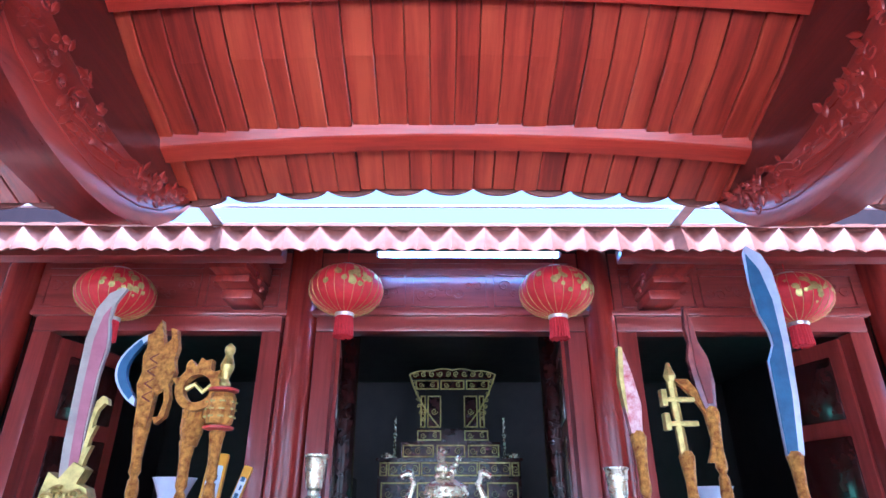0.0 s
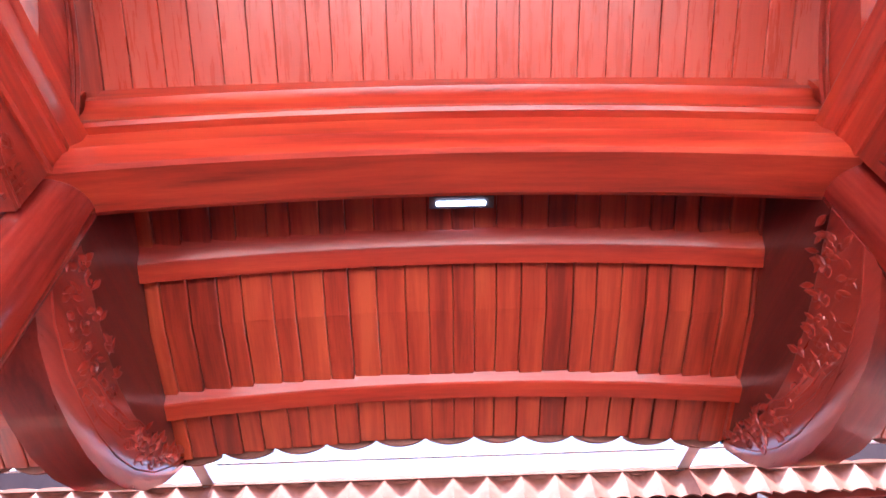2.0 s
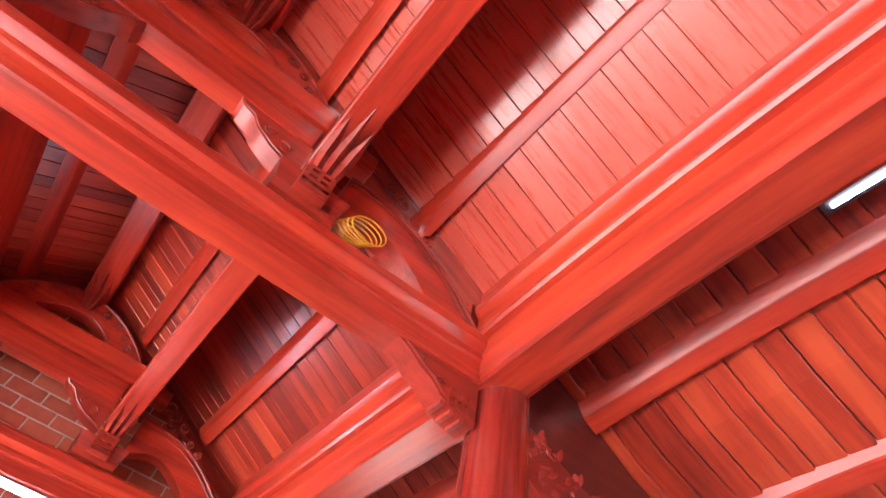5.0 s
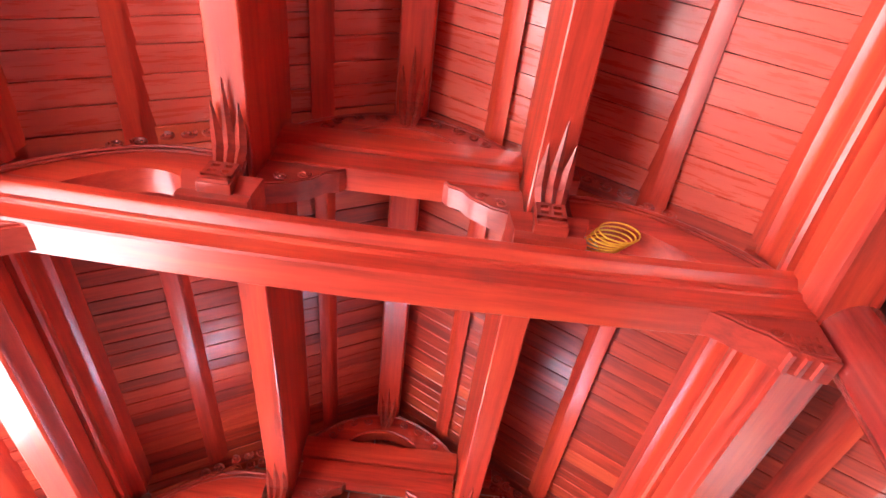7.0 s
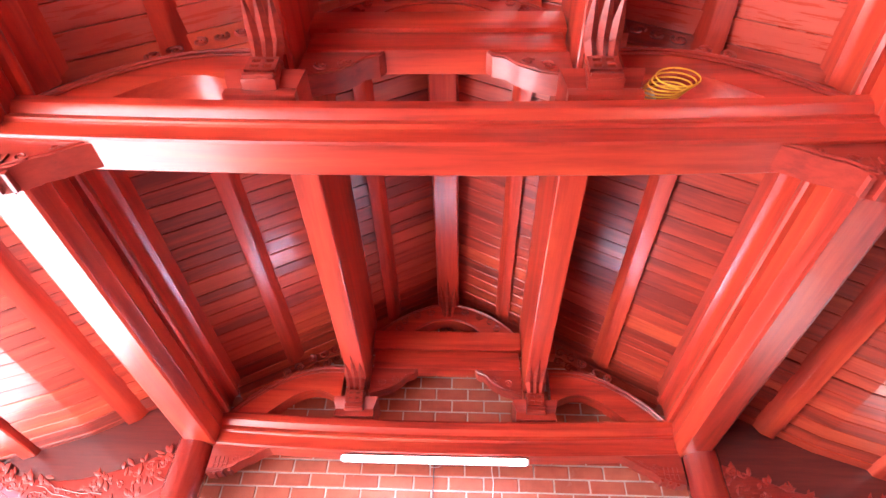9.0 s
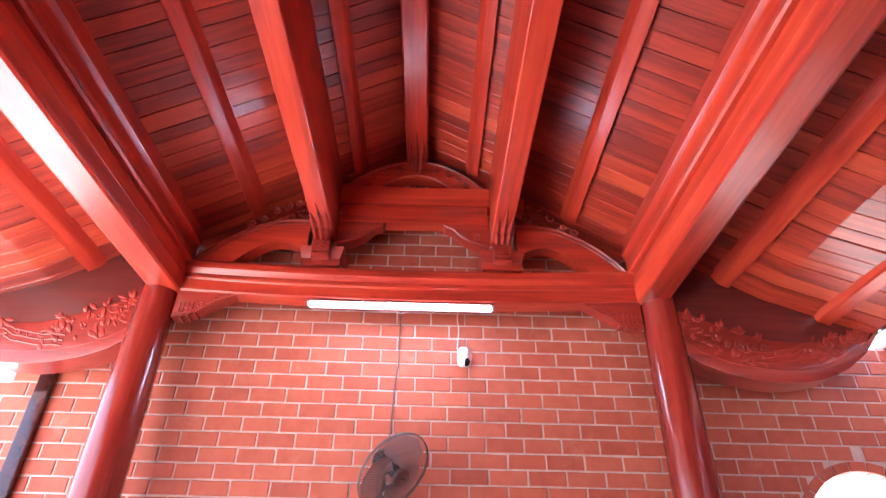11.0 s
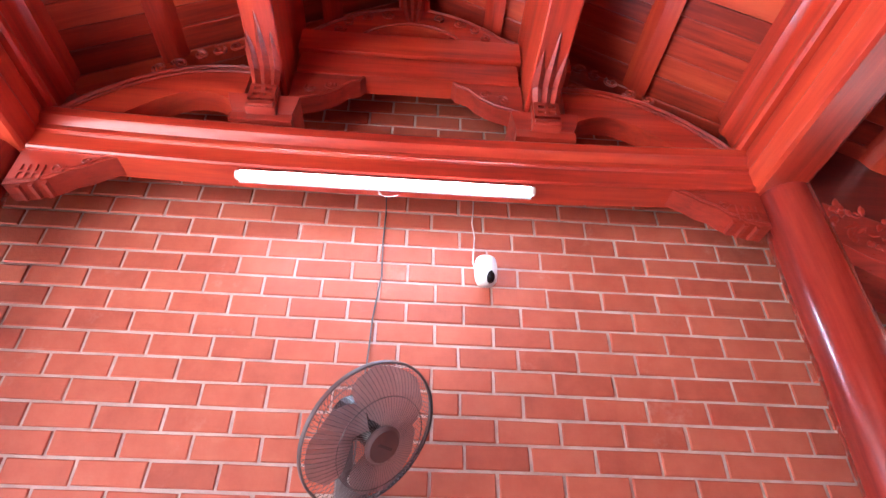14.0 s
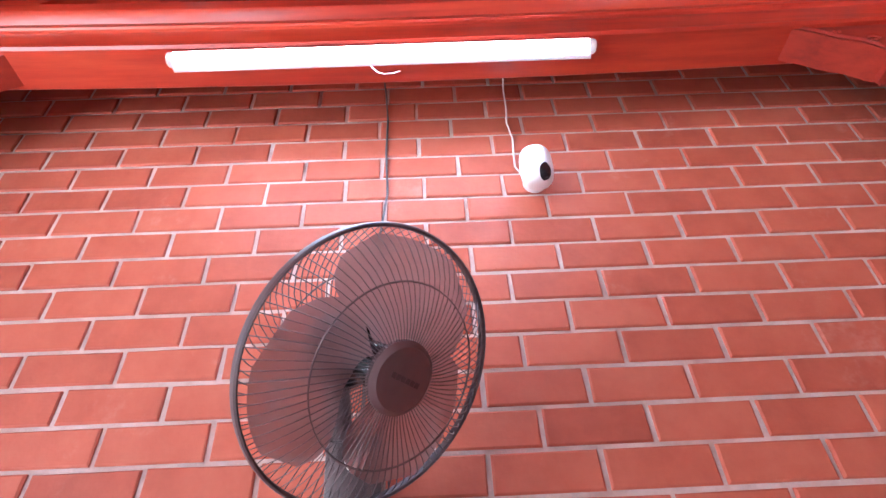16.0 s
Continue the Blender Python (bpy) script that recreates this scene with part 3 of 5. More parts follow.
    box(bm, -0.055, -0.52, 3.655, 0.055, 0.52, 3.80, 0.006)
    box(bm, -0.068, -0.54, 3.81, 0.068, 0.54, 3.965, 0.01)
    part("upper_beam", bm, BEAM_Y, t, "upper cross beam")
    for s in (1, -1):
        bm = bmesh.new()
        box(bm, -0.055, min(s * 0.66, s * 0.79), 3.79, 0.055, max(s * 0.66, s * 0.79), 3.895, 0.012)
        part("beam_end", bm, BEAM_Y, t, "blunt end of the upper beam")
    bm = bmesh.new()
    N = 24
    outer = [(-0.50 + 1.0 * i / N, 3.966 + 0.265 * math.sin(math.pi * i / N) ** 0.8) for i in range(N + 1)]
    inner = [(-0.24 + 0.48 * i / N, 3.964 + 0.11 * math.sin(math.pi * i / N) ** 0.7) for i in range(N + 1)]
    slab(bm, outer + inner[::-1], 0.10, YZ)
    ar = part("ridge_arch", bm, BEAM_Y, t, "carved arch under the ridge")
    bm = bmesh.new()
    for fx in (0.055, -0.055):
        mm = Matrix.Translation((fx, 0, 0)) @ YZ
        relief(bm, [(y, z - 0.015) for y, z in outer], mm, 0.009)
        relief(bm, [(y, z + 0.012) for y, z in inner], mm, 0.006)
        for q in range(9):
            a = math.pi * (q + 0.5) / 9
            relief(bm, spiral(0.37 * -math.cos(a), 3.97 + 0.19 * math.sin(a), 0.032, 1.3, q, 1 if q % 2 else -1), mm, 0.007)
    part("scrollwork", bm, CARVED, ar)
    bm = bmesh.new()
    lathe(bm, [(0.05, 4.10), (0.055, 4.16), (0.07, 4.206)], 12)
    foot = part("ridge_foot", bm, CARVED, t, "short carved foot under the ridge")
    for fx in (1, -1):
        for k in (-1, 0, 1):
            b3 = bmesh.new()
            tip = 0.40 if k == 0 else 0.31
            loft(b3, [[(fx * 0.04, k * 0.02 - 0.012, 4.11), (fx * 0.056, k * 0.02, 4.105), (fx * 0.04, k * 0.02 + 0.012, 4.11)],
                      [(fx * 0.08, k * 0.034 - 0.018, 4.165), (fx * 0.10, k * 0.034, 4.155), (fx * 0.08, k * 0.034 + 0.018, 4.165)],
                      [(fx * 0.18, k * 0.044 - 0.02, 4.205), (fx * 0.20, k * 0.044, 4.19), (fx * 0.18, k * 0.044 + 0.02, 4.205)],
                      [(fx * (tip - 0.01), k * 0.05 - 0.003, 4.206), (fx * tip, k * 0.05, 4.20), (fx * (tip - 0.01), k * 0.05 + 0.003, 4.206)]])
            part("petal", b3, CARVED, foot, smooth=20)
    return t


first = truss()
first.location = (XA, 0, 0)
for x in (XW, XB, XE):
    copy_thing(first, pose(x, 0, 0))

# ---- far gable, closing the place ----
bm = bmesh.new()
box(bm, XE + 0.1, -2.4, -0.3, XE + 0.3, 3.0, 4.5)
tagged(part("wall_east", bm, BRICK), "plain red brick gable wall", "wall", kind="structure")

# ---- rear hall front ----
def rear_frame(x0, x1, label):
    f = thing("door_frame", label, "door frame", group="rear hall openings", kind="structure")
    w = 0.12
    for a, b in ((x0 - w, x0), (x1, x1 + w)):
        bm = bmesh.new()
        box(bm, a, REAR_Y, 0.0, b, REAR_Y + 0.13, 2.615, 0.008)
        part("jamb", bm, DOORWOOD, f)
    bm = bmesh.new()
    box(bm, x0 - w - 0.0, REAR_Y, 2.617, x1 + w + 0.0, REAR_Y + 0.13, 2.72, 0.008)
    box(bm, x0 - w - 0.03, REAR_Y - 0.035, 2.715, x1 + w + 0.03, REAR_Y + 0.13, 2.75, 0.01)
    part("lintel", bm, DOORWOOD_X, f, smooth=25)
    return f


OPEN = [(-1.20, 0.145), (0.61, 2.10), (2.546, 3.92)]
for (a, b), lab in zip(OPEN, ("wide red wooden frame of an open doorway", "red wooden frame of the central doorway", "wide red wooden frame of an open doorway")):
    rear_frame(a, b, lab)


def leaf(xh, ang, w=0.62):
    """An open panelled door leaf hinged at xh."""
    m = pose(xh, REAR_Y + 0.11, 0, 0, 0, ang)
    d = thing("door_leaf", "dark red panelled wooden door standing open inwards", "door", group="rear hall doors")
    bm = bmesh.new()
    box(bm, 0, -0.02, 0.02, w, 0.02, 2.6, 0.006, m)
    part("leaf_frame", bm, DOORWOOD, d)
    for z0, z1 in ((0.25, 1.2), (1.32, 2.0), (2.1, 2.5)):
        bm = bmesh.new()
        box(bm, 0.09, -0.032, z0, w - 0.09, 0.032, z1, 0.012, m)
        part("panel", bm, LACQUER, d)


leaf(-1.195, 75)
leaf(0.615, 98)
leaf(2.095, 82)
leaf(3.915, 105)

for x in (-1.52, 0.375, 2.33, 4.25):
    bm = bmesh.new()
    lathe(bm, [(0.115, 0.0), (0.12, 1.2), (0.11, 3.0), (0.108, 3.2)], 28, pose(x, REAR_Y + 0.06, 0))
    tagged(part("rear_column", bm, BEAM_Z), "dark red round column of the rear hall", "column", group="rear hall columns")
for a, b in ((-1.42, 0.27), (0.48, 2.22), (2.44, 4.14)):
    p = thing("carved_panel", "carved red wooden panel above a doorway", "panel", group="panels over the doorways")
    bm = bmesh.new()
    box(bm, a, REAR_Y + 0.06, 2.752, b, REAR_Y + 0.10, 3.19)
    part("board", bm, DOORWOOD_X, p)
    bm = bmesh.new()
    n = 3
    for i in range(n):
        u0 = a + 0.04 + (b - a - 0.08) * i / n + 0.02
        u1 = a + 0.04 + (b - a - 0.08) * (i + 1) / n - 0.02
        for z0, z1 in ((2.80, 2.815), (3.02, 3.035), (3.07, 3.082), (3.11, 3.122)):
            box(bm, u0, REAR_Y + 0.045, z0, u1, REAR_Y + 0.062, z1)
        for u in (u0, u1 - 0.015):
            box(bm, u, REAR_Y + 0.045, 2.80, u + 0.015, REAR_Y + 0.062, 3.035)
        rr = random.Random(i)
        for q in range(7):
            relief(bm, spiral(u0 + 0.07 + (u1 - u0 - 0.14) * q / 6, 2.915 + rr.uniform(-0.04, 0.04), rr.uniform(0.025, 0.045), 1.3, rr.uniform(0, 6), rr.choice((1, -1)), 12), Matrix.Translation((0, REAR_Y + 0.058, 0)) @ XZ, 0.006)
    part("carving", bm, DOORWOOD_X, p)
for a, b in ((-4.0, 0.42), (2.28, 6.6)):
    bm = bmesh.new()
    box(bm, a, 3.46, 2.835, b, 3.56, 2.91, 0.008)
    tagged(part("rear_eave_beam", bm, DOORWOOD_X), "squared wooden beam under the rear eave", "beam", kind="structure")
for x in (0.02, 2.69):
    c = thing("corbel", "carved wooden corbel under the rear eave", "corbel", group="rear corbels")
    bm = bmesh.new()
    for y0, y1, z0, z1, w in ((3.66, REAR_Y + 0.06, 2.935, 3.065, 0.125), (3.74, REAR_Y + 0.06, 2.885, 2.933, 0.115), (3.84, REAR_Y + 0.06, 2.835, 2.883, 0.105), (3.96, REAR_Y + 0.06, 2.77, 2.833, 0.095)):
        box(bm, x - w, y0, z0, x + w, y1, z1, 0.012)
    for side in (1, -1):
        for q in range(5):
            relief(bm, spiral(3.80 + 0.065 * q, 2.985 - 0.03 * q, 0.03, 1.4, q, 1 if q % 2 else -1, 12), Matrix.Translation((x + side * 0.118, 0, 0)) @ YZ, 0.009)
    part("corbel_body", bm, CARVED, c)
    bm = bmesh.new()
    for zz in (2.95, 2.975, 3.0, 3.025, 3.047):
        box(bm, x - 0.085, 3.645, zz, x + 0.085, 3.664, zz + 0.009)
    for dx in (-0.085, -0.004, 0.077):
        box(bm, x + dx, 3.645, 2.95, x + dx + 0.009, 3.664, 3.056)
    for dx in (-0.045, 0.037):
        box(bm, x + dx, 3.645, 2.975, x + dx + 0.009, 3.664, 3.009)
    part("fret", bm, CARVED, c, smooth=0)

# rear roof, its eave tiles folded over the edge
rear_roof = thing("rear_roof", "sunlit clay-tiled roof of the rear hall", "roof", kind="structure")
bm = bmesh.new()
loft(bm, [[(-6, 3.30, 2.94), (9, 3.30, 2.94), (9, 3.30, 2.915), (-6, 3.30, 2.915)], [(-6, 4.6, 3.50), (9, 4.6, 3.50), (9, 4.6, 3.46), (-6, 4.6, 3.46)], [(-6, 9.2, 5.5), (9, 9.2, 5.5), (9, 9.2, 5.4), (-6, 9.2, 5.4)]])
part("roof_slope", bm, TILE, rear_roof)
x = -3.3
while x < 6.0:
    pit = 0.172
    bm = bmesh.new()
    N, K = 8, 5
    fr, bk = [], []
    for j in range(K + 1):
        v = j / K
        rowf = []
        for i in range(N + 1):
            u = i / N
            w = abs(2 * u - 1)
            low = -0.142 - 0.032 * w ** 4 - 0.012 * (1 - w) ** 3
            fold = -0.05 * w ** 1.6
            rowf.append(Vector((x + u * pit, 3.30 + fold + 0.03 * (1 - v) ** 2 - 0.012 * v, 2.942 + 0.012 * math.sin(math.pi * u) * (1 - v) + v * low)))
        fr.append(rowf)
    va = [[bm.verts.new(p) for p in r] for r in fr]
    vb = [[bm.verts.new(p + Vector((0, 0.014, 0))) for p in r] for r in fr]
    for g in (va, vb):
        for j in range(K):
            for i in range(N):
                bm.faces.new((g[j][i], g[j][i + 1], g[j + 1][i + 1], g[j + 1][i]))
    edge = [(0, i) for i in range(N + 1)] + [(j, N) for j in range(1, K + 1)] + [(K, i) for i in range(N - 1, -1, -1)] + [(j, 0) for j in range(K - 1, 0, -1)]
    for (a, b), (c, d) in zip(edge, edge[1:] + edge[:1]):
        bm.faces.new((va[a][b], va[c][d], vb[c][d], vb[a][b]))
    et = part("eave_tile", bm, TILE, rear_roof, smooth=60)
    # rounded tile on the slope behind it
    bm = bmesh.new()
    rings = []
    for y, z in ((3.27, 2.944), (3.6, 3.08), (4.0, 3.25)):
        ring = [(x + pit * (0.5 + 0.5 * math.cos(math.pi * (1 - k / 8))), y, z - 0.012 + 0.012 * math.sin(math.pi * k / 8)) for k in range(9)]
        rings.append(ring + [(x + pit, y, z - 0.02), (x, y, z - 0.02)])
    loft(bm, rings)
    part("slope_tile", bm, TILE, rear_roof, smooth=60)
    x += pit

# gutter between the two roofs
gut = thing("gutter", "thin pale metal gutter rail between the two roofs", "gutter", kind="structure")
bm = bmesh.new()
rod(bm, [(-4, 3.17, 2.985), (7, 3.17, 2.985)], 0.009, 8)
part("rail", bm, METAL, gut)
for xx in (0.12, 2.52):
    bm = bmesh.new()
    box(bm, xx - 0.03, 2.98, 2.93, xx + 0.03, 3.30, 2.945)
    box(bm, xx - 0.03, 2.98, 2.93, xx + 0.03, 2.99, 3.0)
    part("strap", bm, METAL, gut)

# rear hall shell, its walls and ceiling coloured near-black for the room's shade
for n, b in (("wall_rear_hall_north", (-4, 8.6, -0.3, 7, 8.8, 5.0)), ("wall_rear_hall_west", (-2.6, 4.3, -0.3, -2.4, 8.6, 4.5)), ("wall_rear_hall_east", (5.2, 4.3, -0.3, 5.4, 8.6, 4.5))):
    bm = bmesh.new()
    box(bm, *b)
    tagged(part(n, bm, SHADEWALL), "wall of the rear hall, its shade put into a near-black colour", "wall", kind="structure")
for n, a, b in (("wall_rear_front_west", -2.6, -1.45), ("wall_rear_front_east", 4.18, 5.4)):
    bm = bmesh.new()
    box(bm, a, REAR_Y + 0.10, -0.3, b, REAR_Y + 0.2, 3.3)
    tagged(part(n, bm, DOORWOOD), "dark red boarded front wall", "wall", kind="structure")
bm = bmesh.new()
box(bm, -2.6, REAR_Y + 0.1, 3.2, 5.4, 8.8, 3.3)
tagged(part("rear_ceiling", bm, SHADEWALL), "ceiling of the rear hall, its shade put into a near-black colour", "ceiling", kind="structure")


# ---- tube lamps ----
def tube_lamp(x, y, z, length, axis, rise, mat, label):
    """A slim batten with a lit tube; axis 0 along x, 1 along y."""
    t = thing("tube_lamp", label, "lamp", (0, 0, 0))
    m = pose(x, y, z, 0, 0, 90 if axis else 0)
    m = m @ pose(0, 0, 0, 0, rise, 0)
    bm = bmesh.new()
    h = length / 2
    ring = lambda xx, r: [m @ Vector((xx, r * math.cos(2 * math.pi * k / 14), r * 0.9 * math.sin(2 * math.pi * k / 14))) for k in range(14)]
    arc = [radians(-130 + 155 * k / 10) for k in range(11)]
    half = lambda xx, r: [m @ Vector((xx, -r * math.cos(a), r * math.sin(a))) for a in arc]
    loft(bm, [half(-h + 0.02, 0.021), half(h - 0.02, 0.021)])
    part("diffuser", bm, mat, t, "glowing white diffuser")
    bm = bmesh.new()
    arc2 = [radians(26 + 203 * k / 12) for k in range(13)]
    back = lambda xx, r: [m @ Vector((xx, -r * math.cos(a), r * math.sin(a))) for a in arc2]
    loft(bm, [back(-h + 0.02, 0.0212), back(h - 0.02, 0.0212)])
    part("housing", bm, WHITE, t, "white lamp housing")
    for s in (1, -1):
        bm = bmesh.new()
        loft(bm, [ring(s * (h - 0.02), 0.022), ring(s * (h - 0.005), 0.022), ring(s * h, 0.018)])
        part("end_cap", bm, WHITE, t)
    bm = bmesh.new()
    box(bm, -h + 0.01, 0.012, -0.017, h - 0.01, 0.03, 0.017, 0.003, m)
    part("backplate", bm, WHITE, t)
    return t


tube_lamp(-2.372, -0.056, 2.998, 1.2, 1, 0, TUBE, "lit white tube lamp on the tie beam")
tube_lamp(1.47, 4.0, 3.09, 1.2, 0, 0, TUBE_REAR, "lit bluish tube lamp under the rear eave")

# ---- brick gable wall with an arched window ----
wall = thing("wall_west", "red brick gable wall with pale mortar joints", "wall", kind="structure")
BL, BH, JT = 0.2355, 0.0943, 0.0118
BZ0, BY0 = 3.1555 - 33.5 * 0.0943, 0.158
ARCH_Y, ARCH_Z, ARCH_R = 2.79, 1.69, 0.42
bm = bmesh.new()
zt = lambda y: roof_z(min(abs(y), 2.94)) + 0.05


def column_strip(y0, y1, z0, za, zb):
    a = [(WALL_X - 0.007, y0, z0), (WALL_X - 0.007, y1, z0), (WALL_X - 0.007, y1, zb), (WALL_X - 0.007, y0, za)]
    loft(bm, [a, [(WALL_X - 0.2, y, z) for _, y, z in a]])


ys = [-2.55, -2.3, -1.6, 0, 1.6, ARCH_Y - ARCH_R]
for a, b in zip(ys[:-1], ys[1:]):
    column_strip(a, b, -0.3, zt(a), zt(b))
n = 16
for i in range(n):
    a, b = ARCH_Y - ARCH_R * math.cos(math.pi * i / n), ARCH_Y - ARCH_R * math.cos(math.pi * (i + 1) / n)
    z0, z1 = ARCH_Z + ARCH_R * math.sin(math.pi * i / n), ARCH_Z + ARCH_R * math.sin(math.pi * (i + 1) / n)
    q = [(WALL_X - 0.007, a, z0), (WALL_X - 0.007, b, z1), (WALL_X - 0.007, b, zt(b)), (WALL_X - 0.007, a, zt(a))]
    loft(bm, [q, [(WALL_X - 0.2, y, z) for _, y, z in q]])
column_strip(ARCH_Y + ARCH_R, 3.5, -0.3, zt(2.9), zt(2.9))
a = [(WALL_X - 0.007, ARCH_Y - ARCH_R, -0.3), (WALL_X - 0.007, ARCH_Y + ARCH_R, -0.3), (WALL_X - 0.007, ARCH_Y + ARCH_R, 0.9), (WALL_X - 0.007, ARCH_Y - ARCH_R, 0.9)]
loft(bm, [a, [(WALL_X - 0.2, y, z) for _, y, z in a]])
part("mortar_bed", bm, MORTAR, wall, "pale grey mortar", smooth=0)


def brick_mesh(w, rnd):
    bm = bmesh.new()
    h = BH - JT
    c = 0.004
    j = [rnd.uniform(-0.0015, 0.0015) for _ in range(8)]
    ins = [(-w / 2 + c, -h / 2 + c), (w / 2 - c, -h / 2 + c), (w / 2 - c, h / 2 - c), (-w / 2 + c, h / 2 - c)]
    out = [(-w / 2 + j[0], -h / 2 + j[1]), (w / 2 + j[2], -h / 2 + j[3]), (w / 2 + j[4], h / 2 + j[5]), (-w / 2 + j[6], h / 2 + j[7])]
    loft(bm, [[(-0.03, y, z) for y, z in out], [(-0.0035, y, z) for y, z in out], [(0.0, y, z) for y, z in ins]])
    me = bpy.data.meshes.new("brick")
    bmesh.ops.recalc_face_normals(bm, faces=bm.faces[:])
    bm.to_mesh(me)
    bm.free()
    me.materials.append(BRICK)
    return me


brnd = random.Random(12)
# courses laid a little off the even bond
LAID = dict(zip(range(33, 19, -1), (-0.015, -0.02, -0.009, -0.007, 0.005, 0.006, 0.007, 0.008, -0.016, 0.0, -0.009, 0.005, 0.006, 0.002)))
WHOLE = [brick_mesh(BL - JT, brnd) for _ in range(8)]
rest = bmesh.new()
row = 0
while True:
    z = BZ0 + (row + 0.5) * BH
    if z > 4.4:
        break
    shift = BY0 + (BL / 2 if row % 2 else 0) + LAID.get(row, brnd.uniform(-0.012, 0.012))
    k = math.floor((-2.45 - shift) / BL)
    while True:
        y0 = shift + k * BL
        k += 1
        if y0 > 3.25:
            break
        yc = y0 + BL / 2
        if z > zt(yc) + 0.02 or z < 0.03:
            continue
        if math.hypot(yc - ARCH_Y, max(0, z - ARCH_Z)) < ARCH_R + 0.12 and z > 0.9:
            # shorten against the ring of the arch
            lim = ARCH_R + 0.055
            dy = math.sqrt(max(0.0, lim * lim - max(0, z - ARCH_Z) ** 2))
            if yc < ARCH_Y and ARCH_Y - dy - y0 > 0.05:
                w = min(BL, ARCH_Y - dy - y0) - JT
            else:
                continue
            box(rest, WALL_X - 0.03, y0 + JT / 2, z - (BH - JT) / 2, WALL_X, y0 + JT / 2 + w, z + (BH - JT) / 2)
            continue
        if -1.47 < yc < 1.47 and 1.45 < z < 3.2:
            b = new("brick", WHOLE[brnd.randrange(8)])
            b.parent = wall
            b.location = (WALL_X + brnd.uniform(-0.0015, 0.0015), yc + brnd.uniform(-0.001, 0.001), z + brnd.uniform(-0.001, 0.001))
        else:
            o = brnd.uniform(-0.0015, 0.0015)
            w, h, c = BL - JT, BH - JT, 0.004
            ins = [(yc - w / 2 + c, z - h / 2 + c), (yc + w / 2 - c, z - h / 2 + c), (yc + w / 2 - c, z + h / 2 - c), (yc - w / 2 + c, z + h / 2 - c)]
            out = [(yc - w / 2, z - h / 2), (yc + w / 2, z - h / 2), (yc + w / 2, z + h / 2), (yc - w / 2, z + h / 2)]
            loft(rest, [[(WALL_X + o - 0.03, p, q) for p, q in out], [(WALL_X + o - 0.0035, p, q) for p, q in out], [(WALL_X + o, p, q) for p, q in ins]])
    row += 1
tagged(part("brickwork", rest, BRICK, wall, smooth=0), kind="stuff")
for i in range(13):
    a0, a1 = math.pi * (i + 0.06) / 13, math.pi * (i + 0.94) / 13
    bm = bmesh.new()
    q = []
    for r, aa in ((ARCH_R, (a0, (a0 + a1) / 2, a1)), (ARCH_R + 0.055, (a1, (a0 + a1) / 2, a0))):
        for t in aa:
            q.append((ARCH_Y - r * math.cos(t), ARCH_Z + r * math.sin(t)))
    slab(bm, q, 0.06, Matrix.Translation((WALL_X - 0.025, 0, 0)) @ YZ)
    part("arch_brick", bm, BRICK, wall, smooth=0)

bm = bmesh.new()
box(bm, WALL_X + 0.001, -2.345, -0.0, WALL_X + 0.05, -2.255, 2.64, 0.006)
tagged(part("dark_batten", bm, LACQUER), "dark upright batten on the brick wall", "batten")


